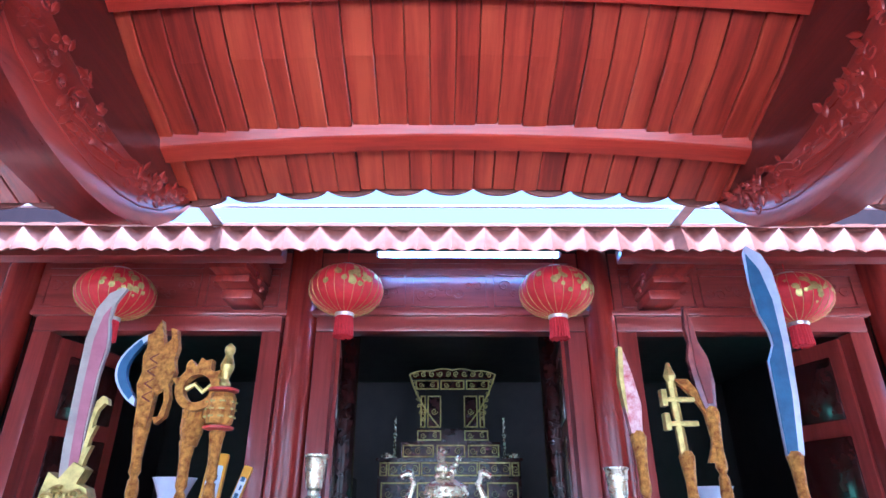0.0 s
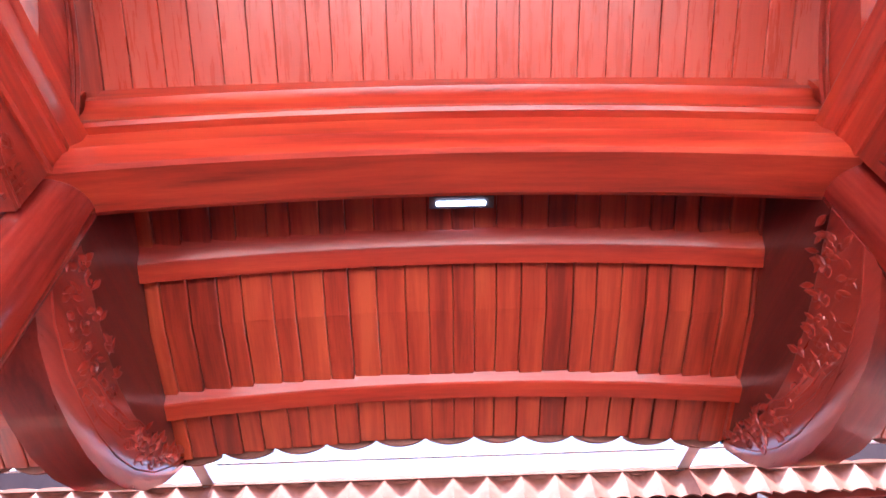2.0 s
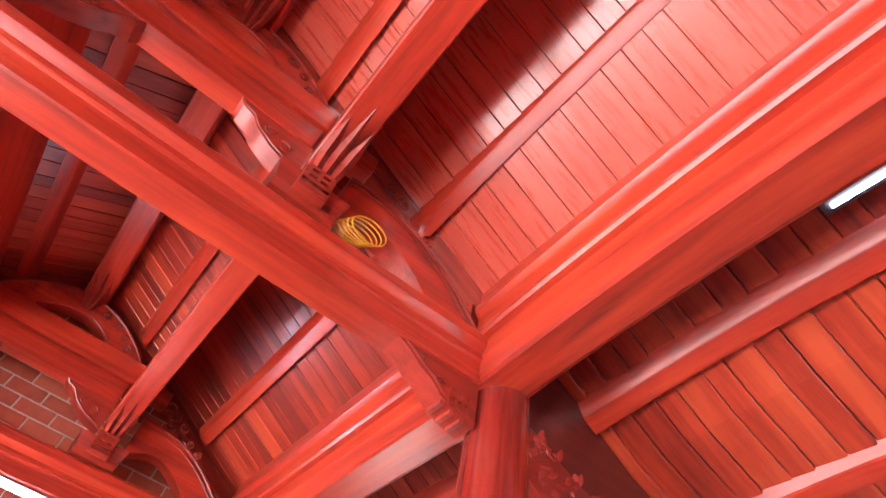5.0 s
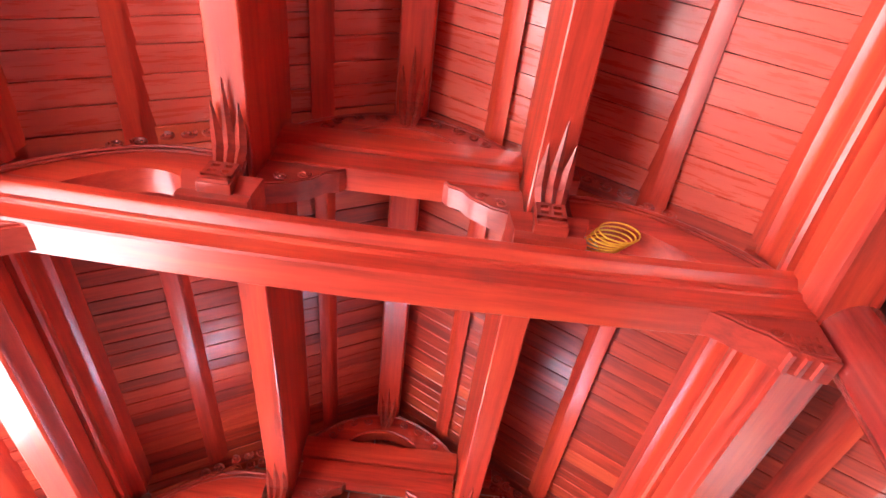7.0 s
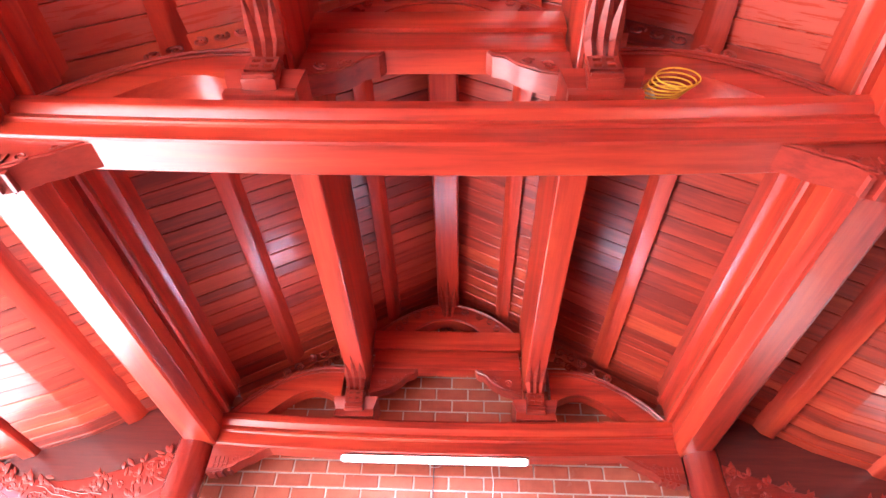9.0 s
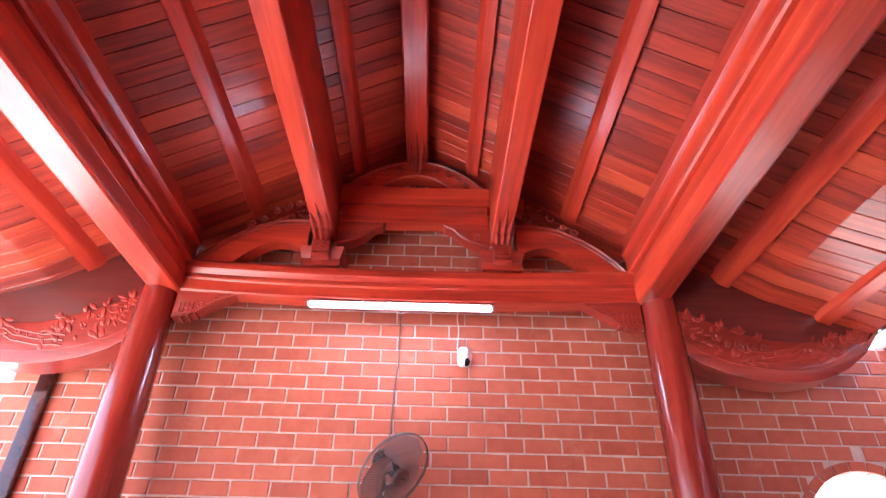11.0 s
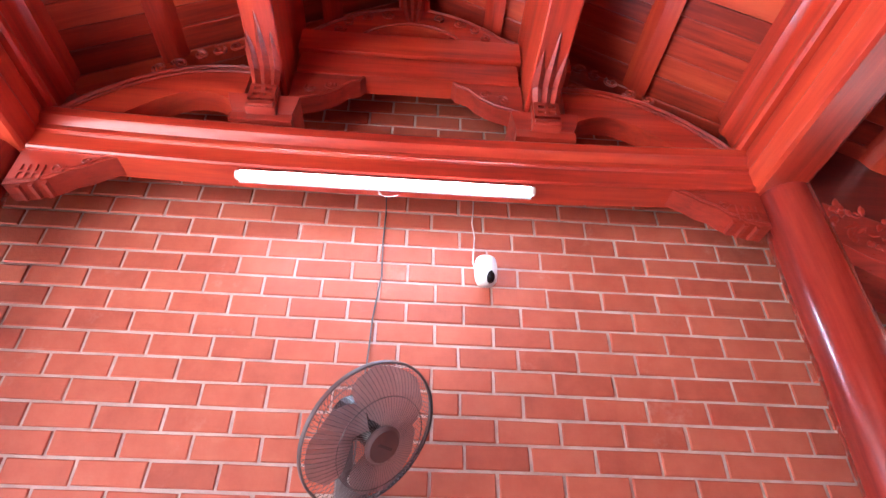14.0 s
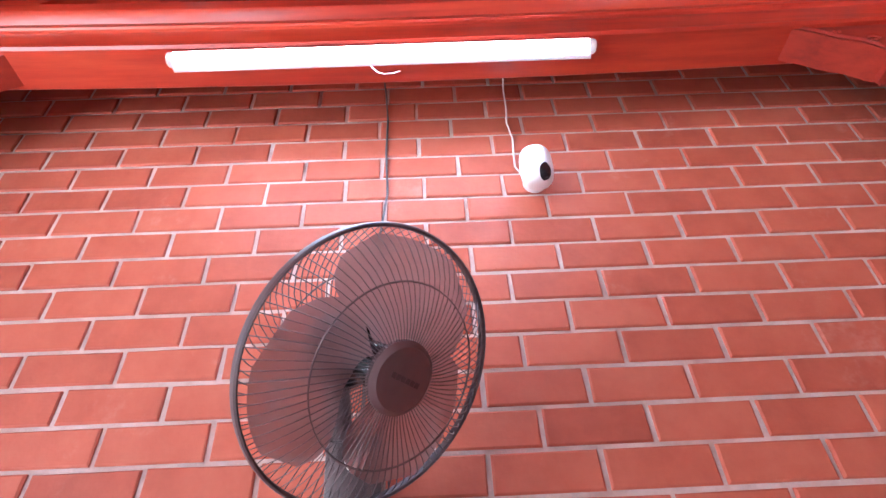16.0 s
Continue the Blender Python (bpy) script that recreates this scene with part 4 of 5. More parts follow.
# ---- lanterns ----
def lantern(x, y, z, turn):
    L = thing("lantern", "round red silk lantern with gold ribs and tassel", "lantern", (x, y, z), group="red lanterns")
    R, H = 0.212, 0.142
    bm = bmesh.new()
    prof = []
    for i in range(15):
        a = -math.pi / 2 + math.pi * i / 14
        prof.append((max(0.05, R * math.cos(a) ** 0.85 if i not in (0, 14) else 0.05), H * math.sin(a)))
    seg = 48
    rings = []
    for r, zz in prof:
        rings.append([Vector((r * (1 - 0.018 * (k % 2)) * math.cos(2 * math.pi * k / seg), r * (1 - 0.018 * (k % 2)) * math.sin(2 * math.pi * k / seg), zz)) for k in range(seg)])
    loft(bm, rings)
    body = part("silk_body", bm, SILK, L, "ribbed red silk", smooth=50)
    bm = bmesh.new()
    for k in range(0, seg, 2):
        a = 2 * math.pi * k / seg + turn
        rod(bm, [(1.006 * r * math.cos(a), 1.006 * r * math.sin(a), zz) for r, zz in prof], 0.0016, 4)
    tagged(part("ribs", bm, GILT, body, "thin gold ribs"), kind="stuff")
    bm = bmesh.new()
    rr = random.Random(int(turn * 100) + 3)
    for q in range(26):
        a0, e0 = -math.pi / 2 + turn + rr.gauss(0.35, 0.45), rr.gauss(0.15, 0.28)
        s = rr.uniform(0.008, 0.024)
        pts = []
        for k in range(7):
            t = 2 * math.pi * k / 7
            a, e = a0 + s / R * math.cos(t) * rr.uniform(0.7, 1.2), e0 + s / H * math.sin(t) * rr.uniform(0.7, 1.2)
            rad = R * math.cos(e) ** 0.85 * 1.012
            pts.append(bm.verts.new((rad * math.cos(a), rad * math.sin(a), H * math.sin(e))))
        bm.faces.new(pts)
    tagged(part("gold_blossom", bm, GILT, body, "printed gold blossoms", smooth=0), kind="stuff")
    bm = bmesh.new()
    lathe(bm, [(0.052, -H - 0.018), (0.055, -H - 0.012), (0.055, -H + 0.004), (0.05, -H + 0.008)], 24)
    part("collar", bm, SILVER, L, "silver collar")
    bm = bmesh.new()
    lathe(bm, [(0.035, H - 0.004), (0.052, H), (0.05, H + 0.014), (0.02, H + 0.018)], 24)
    part("cap", bm, SILVER, L)
    bm = bmesh.new()
    seg = 40
    rings = []
    for zz, rad in ((-H - 0.018, 0.05), (-H - 0.05, 0.053), (-H - 0.10, 0.056), (-H - 0.125, 0.058)):
        rings.append([Vector((rad * (1 - 0.08 * (k % 2)) * math.cos(2 * math.pi * k / seg), rad * (1 - 0.08 * (k % 2)) * math.sin(2 * math.pi * k / seg), zz - (0.006 * (k % 3) if rad > 0.057 else 0))) for k in range(seg)])
    loft(bm, rings)
    part("tassel", bm, TASSEL, L, "thick red thread tassel", smooth=0)
    bm = bmesh.new()
    rod(bm, [(0, 0, H + 0.015), (0, 0.0, 3.095 - z)], 0.003, 6)
    part("cord", bm, TASSEL, L)


for i, (x, z) in enumerate(((0.745, 2.725), (1.955, 2.715), (-0.575, 2.70), (3.31, 2.675))):
    lantern(x, 3.70, z, (0.1, 0.0, 0.35, -0.3)[i])


before_altar = set(bpy.data.objects)


# ---- ritual weapons in front of the altar table ----
def flat(outline, depth, x, y, z, lean=0.0):
    bm = bmesh.new()
    m = pose(x, y, z, 0, lean, 0) @ XZ
    slab(bm, [(u / 100 * 0.84, v / 100) for u, v in outline], depth * 0.7, m)
    return bm


def shaft(w, x, y, z1, x0, r=0.011, gilt=0.21):
    """A painted shaft to the floor, with a gilded carved upper socket."""
    bm = bmesh.new()
    d = Vector((x, y, z1)) - Vector((x0, y + 0.02, 0))
    rod(bm, [(x0, y + 0.02, 0), Vector((x0, y + 0.02, 0)) + d * 0.5, Vector((x, y, z1)) - d.normalized() * gilt * 0.9], r, 12)
    part("shaft", bm, SHAFT, w, "dark red shaft")
    bm = bmesh.new()
    q = d.to_track_quat("Z", "Y").to_matrix().to_4x4()
    m = Matrix.Translation(Vector((x, y, z1)) - d.normalized() * gilt) @ q
    prof = [(0.010, 0), (0.013, 0.01), (0.014, 0.03), (0.009, 0.045), (0.014, 0.06), (0.016, 0.09), (0.013, 0.125), (0.009, 0.135), (0.015, 0.15), (0.013, 0.19), (0.016, 0.24), (0.021, 0.285), (0.014, 0.30)]
    prof = [(rr * 0.80, zz * gilt / 0.30) for rr, zz in prof]
    seg = 16
    rings = [[m @ Vector((r * (1 + 0.13 * ((k + i) % 2)) * math.cos(2 * math.pi * k / seg), r * (1 + 0.13 * ((k + i) % 2)) * math.sin(2 * math.pi * k / seg), zz)) for k in range(seg)] for i, (r, zz) in enumerate(prof)]
    loft(bm, rings)
    part("socket", bm, GOLD, w, "gilded carved socket", smooth=25)


WY = 1.98
# broad blue glaive
g = thing("glaive", "ceremonial glaive with a broad blue blade and gilded socket", "weapon", group="ritual weapons")
SH = lambda pts, k: [(u * 0.8 + k * v, v) for u, v in pts]
out = [(-3, 0), (3, 0), (3.0, 12), (2, 25), (0, 38), (-2.5, 46), (-6, 50.5), (-12, 53), (-13, 51), (-11.5, 42), (-9, 34), (-5.5, 29), (-4.5, 26), (-6.5, 22), (-5, 12)]
part("blade", flat(SH(out, 0.18), 0.012, 2.085, WY, 1.68), STEEL, g, "pale steel-blue blade")
part("blade_face", flat(SH([(-2.9, 0.3), (0.8, 0.3), (0.6, 14), (-1.0, 27), (-3.4, 38), (-7.4, 46), (-12.4, 50.6), (-11.3, 42), (-8.8, 34), (-5.3, 29.2), (-4.3, 25.9), (-6.3, 21.8), (-4.8, 12)], 0.18), 0.018, 2.085, WY, 1.68), BLUE, g, "dark blue blade face")
shaft(g, 2.083, WY, 1.69, 2.10)
g.location.x = -0.015
# curved sabre with a pink face and a dragon mouth
g = thing("sabre_polearm", "ceremonial curved sabre with pink blade and dragon socket", "weapon", group="ritual weapons")
out = [(-3.5, 0), (3.0, 0), (4.4, 12), (7.0, 24), (9.6, 31), (9.8, 34), (9.4, 38), (11, 42.5), (15, 46.4), (13.5, 46.8), (8.5, 45.2), (4, 41), (1.0, 33), (-1.2, 20), (-3, 8)]
part("blade", flat(SH(out, -0.19), 0.014, 0.425, WY, 1.62), BONE, g, "grey-beige blade edge")
part("blade_face", flat(SH([(-0.6, 0.4), (2.6, 0.4), (3.9, 12), (6.4, 24), (8.9, 31), (9.1, 34), (8.8, 38), (9.6, 41.6), (6.9, 39), (4.2, 33), (2.0, 22), (0.4, 10)], -0.19), 0.020, 0.425, WY, 1.62), PINK, g, "pink blade face")
part("flame_edge", flat(SH([(1.5, 0), (4, 1), (5.2, 3.4), (3.8, 3.2), (4.4, 5.2), (6, 8.2), (4.5, 7.6), (4.9, 9.6), (6.6, 12.6), (5.1, 12), (5.4, 14), (6.2, 16), (8.2, 17.6), (9.6, 17.2), (9.2, 18.6), (7.2, 19.4), (5.2, 18), (4.2, 14), (3.2, 8)], -0.1), 0.02, 0.425, WY, 1.62), GILT, g, "carved gold flames")
shaft(g, 0.42, WY, 1.56, 0.42)
bm = flat([(-4, -9), (3, -9), (5, -5), (7.5, -2), (6, 1), (3, 2), (4.5, 5), (1, 6.5), (-2, 3), (-5, 4.5), (-6, 0), (-5, -5)], 0.05, 0.425, WY, 1.60)
for q in range(5):
    relief(bm, spiral(0.395 + 0.02 * q, 1.585 + 0.012 * (q % 2), 0.018, 1.4, q), Matrix.Translation((0, WY - 0.026, 0)) @ XZ, 0.005)
part("dragon_socket", bm, GILT, g, "gold and white carved dragon head")
# gilded axe with a crescent
g = thing("crescent_axe", "gilded ceremonial axe with a blue crescent blade", "weapon", group="ritual weapons")
AX, AZ = 0.535, 1.80
out = [(-1.8, -7), (1.5, -7), (2, 2), (4.2, 3), (5, 0), (4.2, -3.5), (2.6, -3.6), (3.6, -5.2), (6, -3.4), (6.4, 1), (5.4, 4), (6.6, 7), (5.6, 10), (6.2, 13), (4.8, 17.5), (3, 17.8), (3.8, 15), (2, 13.5), (1.2, 16), (-0.2, 20), (-1.6, 17), (-3.4, 16), (-2.8, 13), (-3.6, 11), (-2.8, 7), (-3.6, 4), (-2.4, 0)]
part("axe_head", flat(out, 0.03, AX, WY, AZ), GOLD, g, "gilded scrolled axe head", smooth=20)
arc_o = [(-3.4 - 7.5 * math.sin(math.pi * k / 12) ** 0.8, -1 + 17.5 * k / 12) for k in range(13)]
arc_i = [(-3.4 - 4.6 * math.sin(math.pi * k / 12), 0.5 + 14.5 * k / 12) for k in range(12, -1, -1)]
part("crescent_blade", flat(arc_o + arc_i, 0.016, AX, WY, AZ), STEEL, g, "pale crescent edge")
part("crescent_face", flat([(u + 0.8, v) for u, v in arc_o[1:-1]] + [(u + 0.3, v) for u, v in arc_i[1:-1]], 0.02, AX, WY, AZ), BLUE, g, "blue crescent face")
bm = bmesh.new()
for k in range(4):
    for dz in (-1, 1):
        rod(bm, [(AX - 0.008, WY - 0.017, AZ + 0.01 + 0.03 * k), (AX + 0.012, WY - 0.017, AZ + 0.01 + 0.03 * k + 0.012 * dz)], 0.0016, 4)
part("engraving", bm, SHAFT, g)
shaft(g, AX - 0.002, WY, AZ - 0.05, 0.62)
g.location.x = 0.027
# fist with a flaming ring
g = thing("ring_polearm", "gilded ceremonial staff ending in a flaming ring", "weapon", group="ritual weapons")
RX, RZ = 0.645, 1.83
N = 18
ro = []
for k in range(N * 2):
    a = 2 * math.pi * k / (N * 2)
    r = 5.2 + (1.6 if k % 4 == 0 and 0.1 < a < 3.0 else 0) + (2.2 if k in (7, 9, 11) else 0)
    ro.append((r * math.cos(a), r * math.sin(a)))
ri = [(3.3 * math.cos(2 * math.pi * k / (N * 2)), 3.3 * math.sin(2 * math.pi * k / (N * 2))) for k in range(N * 2)]
bm = bmesh.new()
mm = pose(RX, WY, RZ) @ XZ
for d0, d1 in ((-0.014, 0.014),):
    lo = [[mm @ Vector((u / 100, v / 100, d)) for u, v in src] for src, d in ((ro, d0), (ro, d1), (ri, d1), (ri, d0))]
    loft(bm, lo, cap=False, closed=True)
part("flame_ring", bm, GOLD, g, "gilded flaming ring", smooth=20)
bm = bmesh.new()
relief(bm, [(-0.03, 0.0), (-0.01, 0.012), (0.01, -0.006), (0.03, 0.01), (0.045, 0.03), (0.06, 0.02)], mm, 0.007, 6)
part("dragon", bm, GILT, g, "small gold dragon inside the ring")
bm = bmesh.new()
for k in range(4):
    rod(bm, [mm @ Vector((-0.026 + 0.016 * k, -0.045, -0.012)), mm @ Vector((-0.026 + 0.016 * k, -0.085, -0.014)), mm @ Vector((-0.018 + 0.012 * k, -0.10, 0))], 0.009, 8)
lathe(bm, [(0.017, -0.13), (0.024, -0.10), (0.026, -0.07)], 14, pose(RX, WY, RZ))
part("carved_fist", bm, GOLD, g, "gilded carved grip")
shaft(g, RX - 0.005, WY, RZ - 0.11, 0.68)
g.location.x = 0.033
# mace with an octagonal drum
g = thing("mace", "gilded ceremonial mace with an octagonal drum head", "weapon", group="ritual weapons")
MX, MZ = 0.725, 1.775
bm = bmesh.new()
lathe(bm, [(0.020, -0.03), (0.030, -0.025), (0.032, 0.0), (0.032, 0.035), (0.027, 0.045)], 8, pose(MX, WY, MZ, 0, 0, 22))
part("drum", bm, GOLD, g, "gilded octagonal drum", smooth=20)
for zz in (-0.04, 0.047):
    bm = bmesh.new()
    lathe(bm, [(0.022, zz), (0.035, zz + 0.003), (0.035, zz + 0.008), (0.021, zz + 0.012)], 24, pose(MX, WY, MZ))
    part("rim", bm, REDPAINT, g, "red disc")
bm = bmesh.new()
lathe(bm, [(0.012, 0.06), (0.014, 0.068), (0.008, 0.078), (0.010, 0.086), (0.015, 0.10), (0.017, 0.112), (0.011, 0.13), (0.009, 0.137), (0.013, 0.147), (0.012, 0.157), (0.004, 0.166)], 14, pose(MX, WY, MZ))
part("finial", bm, GILT, g, "turned finial", smooth=25)
bm = bmesh.new()
for q in range(8):
    a = q * math.pi / 4 + 0.39
    cx, cy = MX + 0.0295 * math.cos(a), WY + 0.0295 * math.sin(a)
    for zz in (-0.012, 0.005, 0.022):
        box(bm, cx - 0.006, cy - 0.003, MZ + zz, cx + 0.006, cy + 0.003, MZ + zz + 0.004)
part("fret", bm, GILT, g, smooth=0)
shaft(g, MX, WY, MZ - 0.035, 0.74)
g.location.x = 0.013
# spear, halberd and leaf spear
g = thing("spear", "short ceremonial spear with a mottled red and white head", "weapon", group="ritual weapons")
part("blade", flat([(-1.6, 0), (1.4, 0), (2.6, 6), (1.8, 13), (0.6, 19), (-0.4, 20), (-0.8, 17), (-2, 12), (-2.2, 6)], 0.03, 1.712, WY, 1.73, -4), MOTTLE, g, "mottled red blade with pale edge", smooth=20)
part("blade_edge", flat([(-2.2, 6), (-1.6, 4), (-1.0, 12), (0.2, 18.6), (0.3, 20), (-0.7, 20.4), (-1.4, 17), (-2.3, 12)], 0.034, 1.712, WY, 1.73, -4), GILT, g, "pale edge", smooth=20)
shaft(g, 1.715, WY, 1.735, 1.74, 0.010, 0.26)
g = thing("halberd", "gilded ceremonial halberd with a curved side blade", "weapon", group="ritual weapons")
bm = bmesh.new()
rod(bm, [(1.832, WY, 1.68), (1.827, WY, 1.85)], 0.011, 6)
lathe(bm, [(0.011, 0), (0.016, 0.012), (0.004, 0.045)], 6, pose(1.827, WY, 1.85))
part("spike", bm, GILT, g, "gold spike", smooth=20)
for zz in (1.745, 1.80):
    bm = bmesh.new()
    box(bm, 1.798, WY - 0.01, zz, 1.875, WY + 0.01, zz + 0.012, 0.003)
    box(bm, 1.796, WY - 0.012, zz - 0.01, 1.81, WY + 0.012, zz + 0.03, 0.003)
    part("crossbar", bm, GILT, g)
ao = [(1.862 + 0.022 * math.sin(math.pi * k / 10) - 0.03 * (k / 10 - 0.5) ** 2 + 0.038 * (1 - k / 10), 1.665 + 0.19 * k / 10) for k in range(11)]
ai = [(1.845 + 0.034 * math.sin(math.pi * k / 10) - 0.03 * (k / 10 - 0.5) ** 2 + 0.052 * (1 - k / 10), 1.665 + 0.19 * k / 10) for k in range(10, -1, -1)]
bm = bmesh.new()
slab(bm, [(x + 0.012, z) for x, z in ao] + [(x - 0.006, z) for x, z in ai], 0.012, Matrix.Translation((0, WY, 0)) @ XZ)
part("side_blade", bm, GOLD, g, "curved gold side blade")
shaft(g, 1.836, WY, 1.69, 1.86, 0.010, 0.22)
g.location.x = -0.016
g = thing("leaf_spear", "ceremonial spear with a glossy reddish leaf-shaped head", "weapon", group="ritual weapons")
part("blade", flat([(-1.2, 0), (2, 0), (3.2, 6), (3, 12), (1.2, 16), (0.9, 20), (-0.6, 25.5), (-1.6, 20), (-1.4, 16), (-2.8, 12), (-2.4, 5)], 0.026, 1.93, WY, 1.785, -3), LEAFRED, g, "glossy reddish blade", smooth=20)
part("blade_ridge", flat([(-0.2, 1), (1.2, 1), (2.0, 6), (1.6, 11), (0.2, 15), (-0.5, 23), (-0.9, 15), (-1.2, 10)], 0.036, 1.93, WY, 1.785, -3), SHAFT, g, smooth=20)
shaft(g, 1.935, WY, 1.79, 1.96, 0.011, 0.27)
g.location.x = -0.04

# ---- altar table with its vessels ----
TT = 1.20
t = thing("altar_table", "dark red lacquered altar table", "table")
bm = bmesh.new()
box(bm, 0.15, 2.06, TT - 0.05, 2.35, 2.62, TT, 0.008)
part("tabletop", bm, LACQUER, t)
for x in (0.22, 2.28):
    for y in (2.11, 2.57):
        bm = bmesh.new()
        box(bm, x - 0.04, y - 0.04, 0, x + 0.04, y + 0.04, TT - 0.05, 0.006)
        part("leg", bm, LACQUER, t)


def vase(x, y, h, label):
    bm = bmesh.new()
    p = [(0.05, 0), (0.055, 0.02), (0.05, 0.05), (0.072, 0.14), (0.080, 0.2), (0.068, 0.26), (0.036, 0.32), (0.030, 0.36), (0.034, 0.40), (0.050, 0.435), (0.053, 0.44), (0.048, 0.438), (0.028, 0.39), (0.026, 0.35)]
    lathe(bm, [(r, z * h / 0.44) for r, z in p], 32, pose(x, y, TT))
    tagged(part("vase", bm, CHINA), label, "vase", group="porcelain vases")


vase(0.60, 2.12, 0.44, "pale blue glazed porcelain vase on the altar table")
vase(1.925, 2.12, 0.42, "pale blue glazed porcelain vase on the altar table")


def bowl(x, y, z, r, label):
    b = thing("footed_bowl", label, "bowl", group="offering bowls")
    bm = bmesh.new()
    lathe(bm, [(0.05, TT), (0.05, TT + 0.02), (0.02, TT + 0.05), (0.02, z - 0.10), (0.04, z - 0.085), (r * 0.7, z - 0.045), (r, z), (r - 0.005, z + 0.001), (r * 0.65, z - 0.038), (0.02, z - 0.07)], 32, pose(x, y, 0))
    part("bowl_body", bm, CHINA, b)
    return b


bowl(0.33, 2.15, 1.585, 0.085, "pale footed porcelain bowl, empty")
bowl(0.695, 2.14, 1.58, 0.07, "pale footed porcelain bowl holding packets of incense")
bowl(2.16, 2.15, 1.565, 0.075, "pale footed porcelain bowl, empty")
for dx, dy, an, h, wd in ((-0.012, 0, 4, 0.165, 0.048), (0.036, 0.01, 16, 0.14, 0.022)):
    p = thing("incense_packet", "paper incense packet with yellow edge standing in a bowl", "packet", group="incense packets")
    m = pose(0.695 + dx, 2.13 + dy, 1.535, -6, an, 10)
    bm = bmesh.new()
    box(bm, -wd / 2, -0.012, 0, wd / 2, 0.012, h, 0.004, m)
    part("wrapper", bm, YELLOW, p, "yellow paper wrapper")
    bm = bmesh.new()
    box(bm, -wd * 0.36, -0.014, 0.0, wd * 0.36, -0.0115, h - 0.03, 0, m)
    part("label_strip", bm, PAPER, p, "pale blue printed strip")
    bm = bmesh.new()
    for k in range(5):
        box(bm, -wd * 0.2 + 0.004 * (k % 2), -0.0152, 0.02 + 0.02 * k, wd * 0.2, -0.0142, 0.032 + 0.02 * k, 0, m)
    part("print_bars", bm, BLUE, p, smooth=0)


def candlestick(x, y, top):
    bm = bmesh.new()
    h = top - TT
    p = [(0.055, 0), (0.058, 0.02), (0.028, 0.06), (0.02, 0.12), (0.03, 0.17), (0.017, 0.22), (0.017, 0.27)]
    lathe(bm, [(r, z * (h - 0.12) / 0.27) for r, z in p] + [(r, h - q) for r, q in ((0.018, 0.115), (0.023, 0.108), (0.023, 0.102), (0.015, 0.095), (0.014, 0.085), (0.020, 0.078), (0.021, 0.066), (0.0235, 0.058), (0.0255, 0.030), (0.0275, 0.010), (0.0305, 0.006), (0.0305, 0.001), (0.0275, 0.0), (0.023, 0.05))], 28, pose(x, y, TT))
    tagged(part("candlestick", bm, BRASS), "turned brass candlestick on the altar table", "candlestick", group="brass candlesticks")


candlestick(0.945, 2.12, 1.695)
candlestick(1.695, 2.12, 1.665)
c = thing("incense_burner", "ornate brass incense burner with a lion on its lid", "incense burner")
CX, CY = 1.27, 2.13
bm = bmesh.new()
lathe(bm, [(0.07, TT), (0.075, TT + 0.03), (0.045, TT + 0.09), (0.06, TT + 0.17), (0.082, TT + 0.25), (0.085, TT + 0.33), (0.076, TT + 0.362), (0.062, TT + 0.372), (0.058, TT + 0.385)], 32, pose(CX, CY, 0))
part("burner_body", bm, BRASS, c)
bm = bmesh.new()
lathe(bm, [(0.055, TT + 0.386), (0.055, TT + 0.393), (0.050, TT + 0.397), (0.052, TT + 0.416), (0.054, TT + 0.420), (0.045, TT + 0.428), (0.030, TT + 0.433), (0.024, TT + 0.437), (0.0, TT + 0.438)], 32, pose(CX, CY, 0))
for q in range(20):
    a = q * math.pi / 10
    bmesh.ops.create_icosphere(bm, subdivisions=1, radius=0.006, matrix=pose(CX + 0.051 * math.cos(a), CY + 0.051 * math.sin(a), TT + 0.404 + 0.005 * (q % 2)))
lid = part("lid", bm, BRASS, c)
bm = bmesh.new()
for dx, dy, dz, r, sx, sz in ((0, 0, 0.012, 0.018, 1.3, 0.8), (-0.010, -0.006, 0.030, 0.014, 1, 1.3), (-0.012, -0.012, 0.052, 0.012, 1, 1.1), (-0.014, -0.022, 0.050, 0.007, 1, 0.8), (-0.005, -0.008, 0.066, 0.005, 0.7, 1.6), (-0.019, -0.008, 0.064, 0.005, 0.7, 1.4), (-0.012, -0.008, 0.072, 0.004, 0.7, 1.8), (0.016, 0, 0.022, 0.011, 1, 1.1), (0.024, 0, 0.038, 0.008, 1, 1.2), (0.031, 0, 0.050, 0.008, 1.1, 1), (-0.022, -0.018, 0.008, 0.008, 1, 1), (0.004, -0.018, 0.008, 0.008, 1, 1), (-0.020, -0.014, 0.026, 0.006, 0.8, 1.6), (0.0, -0.014, 0.026, 0.006, 0.8, 1.6)):
    bmesh.ops.create_icosphere(bm, subdivisions=2, radius=r, matrix=pose(CX + dx, CY + dy, TT + 0.435 + dz) @ Matrix.Diagonal((sx, 1, sz, 1)))
part("lion_finial", bm, BRASS, lid, "small seated brass lion")
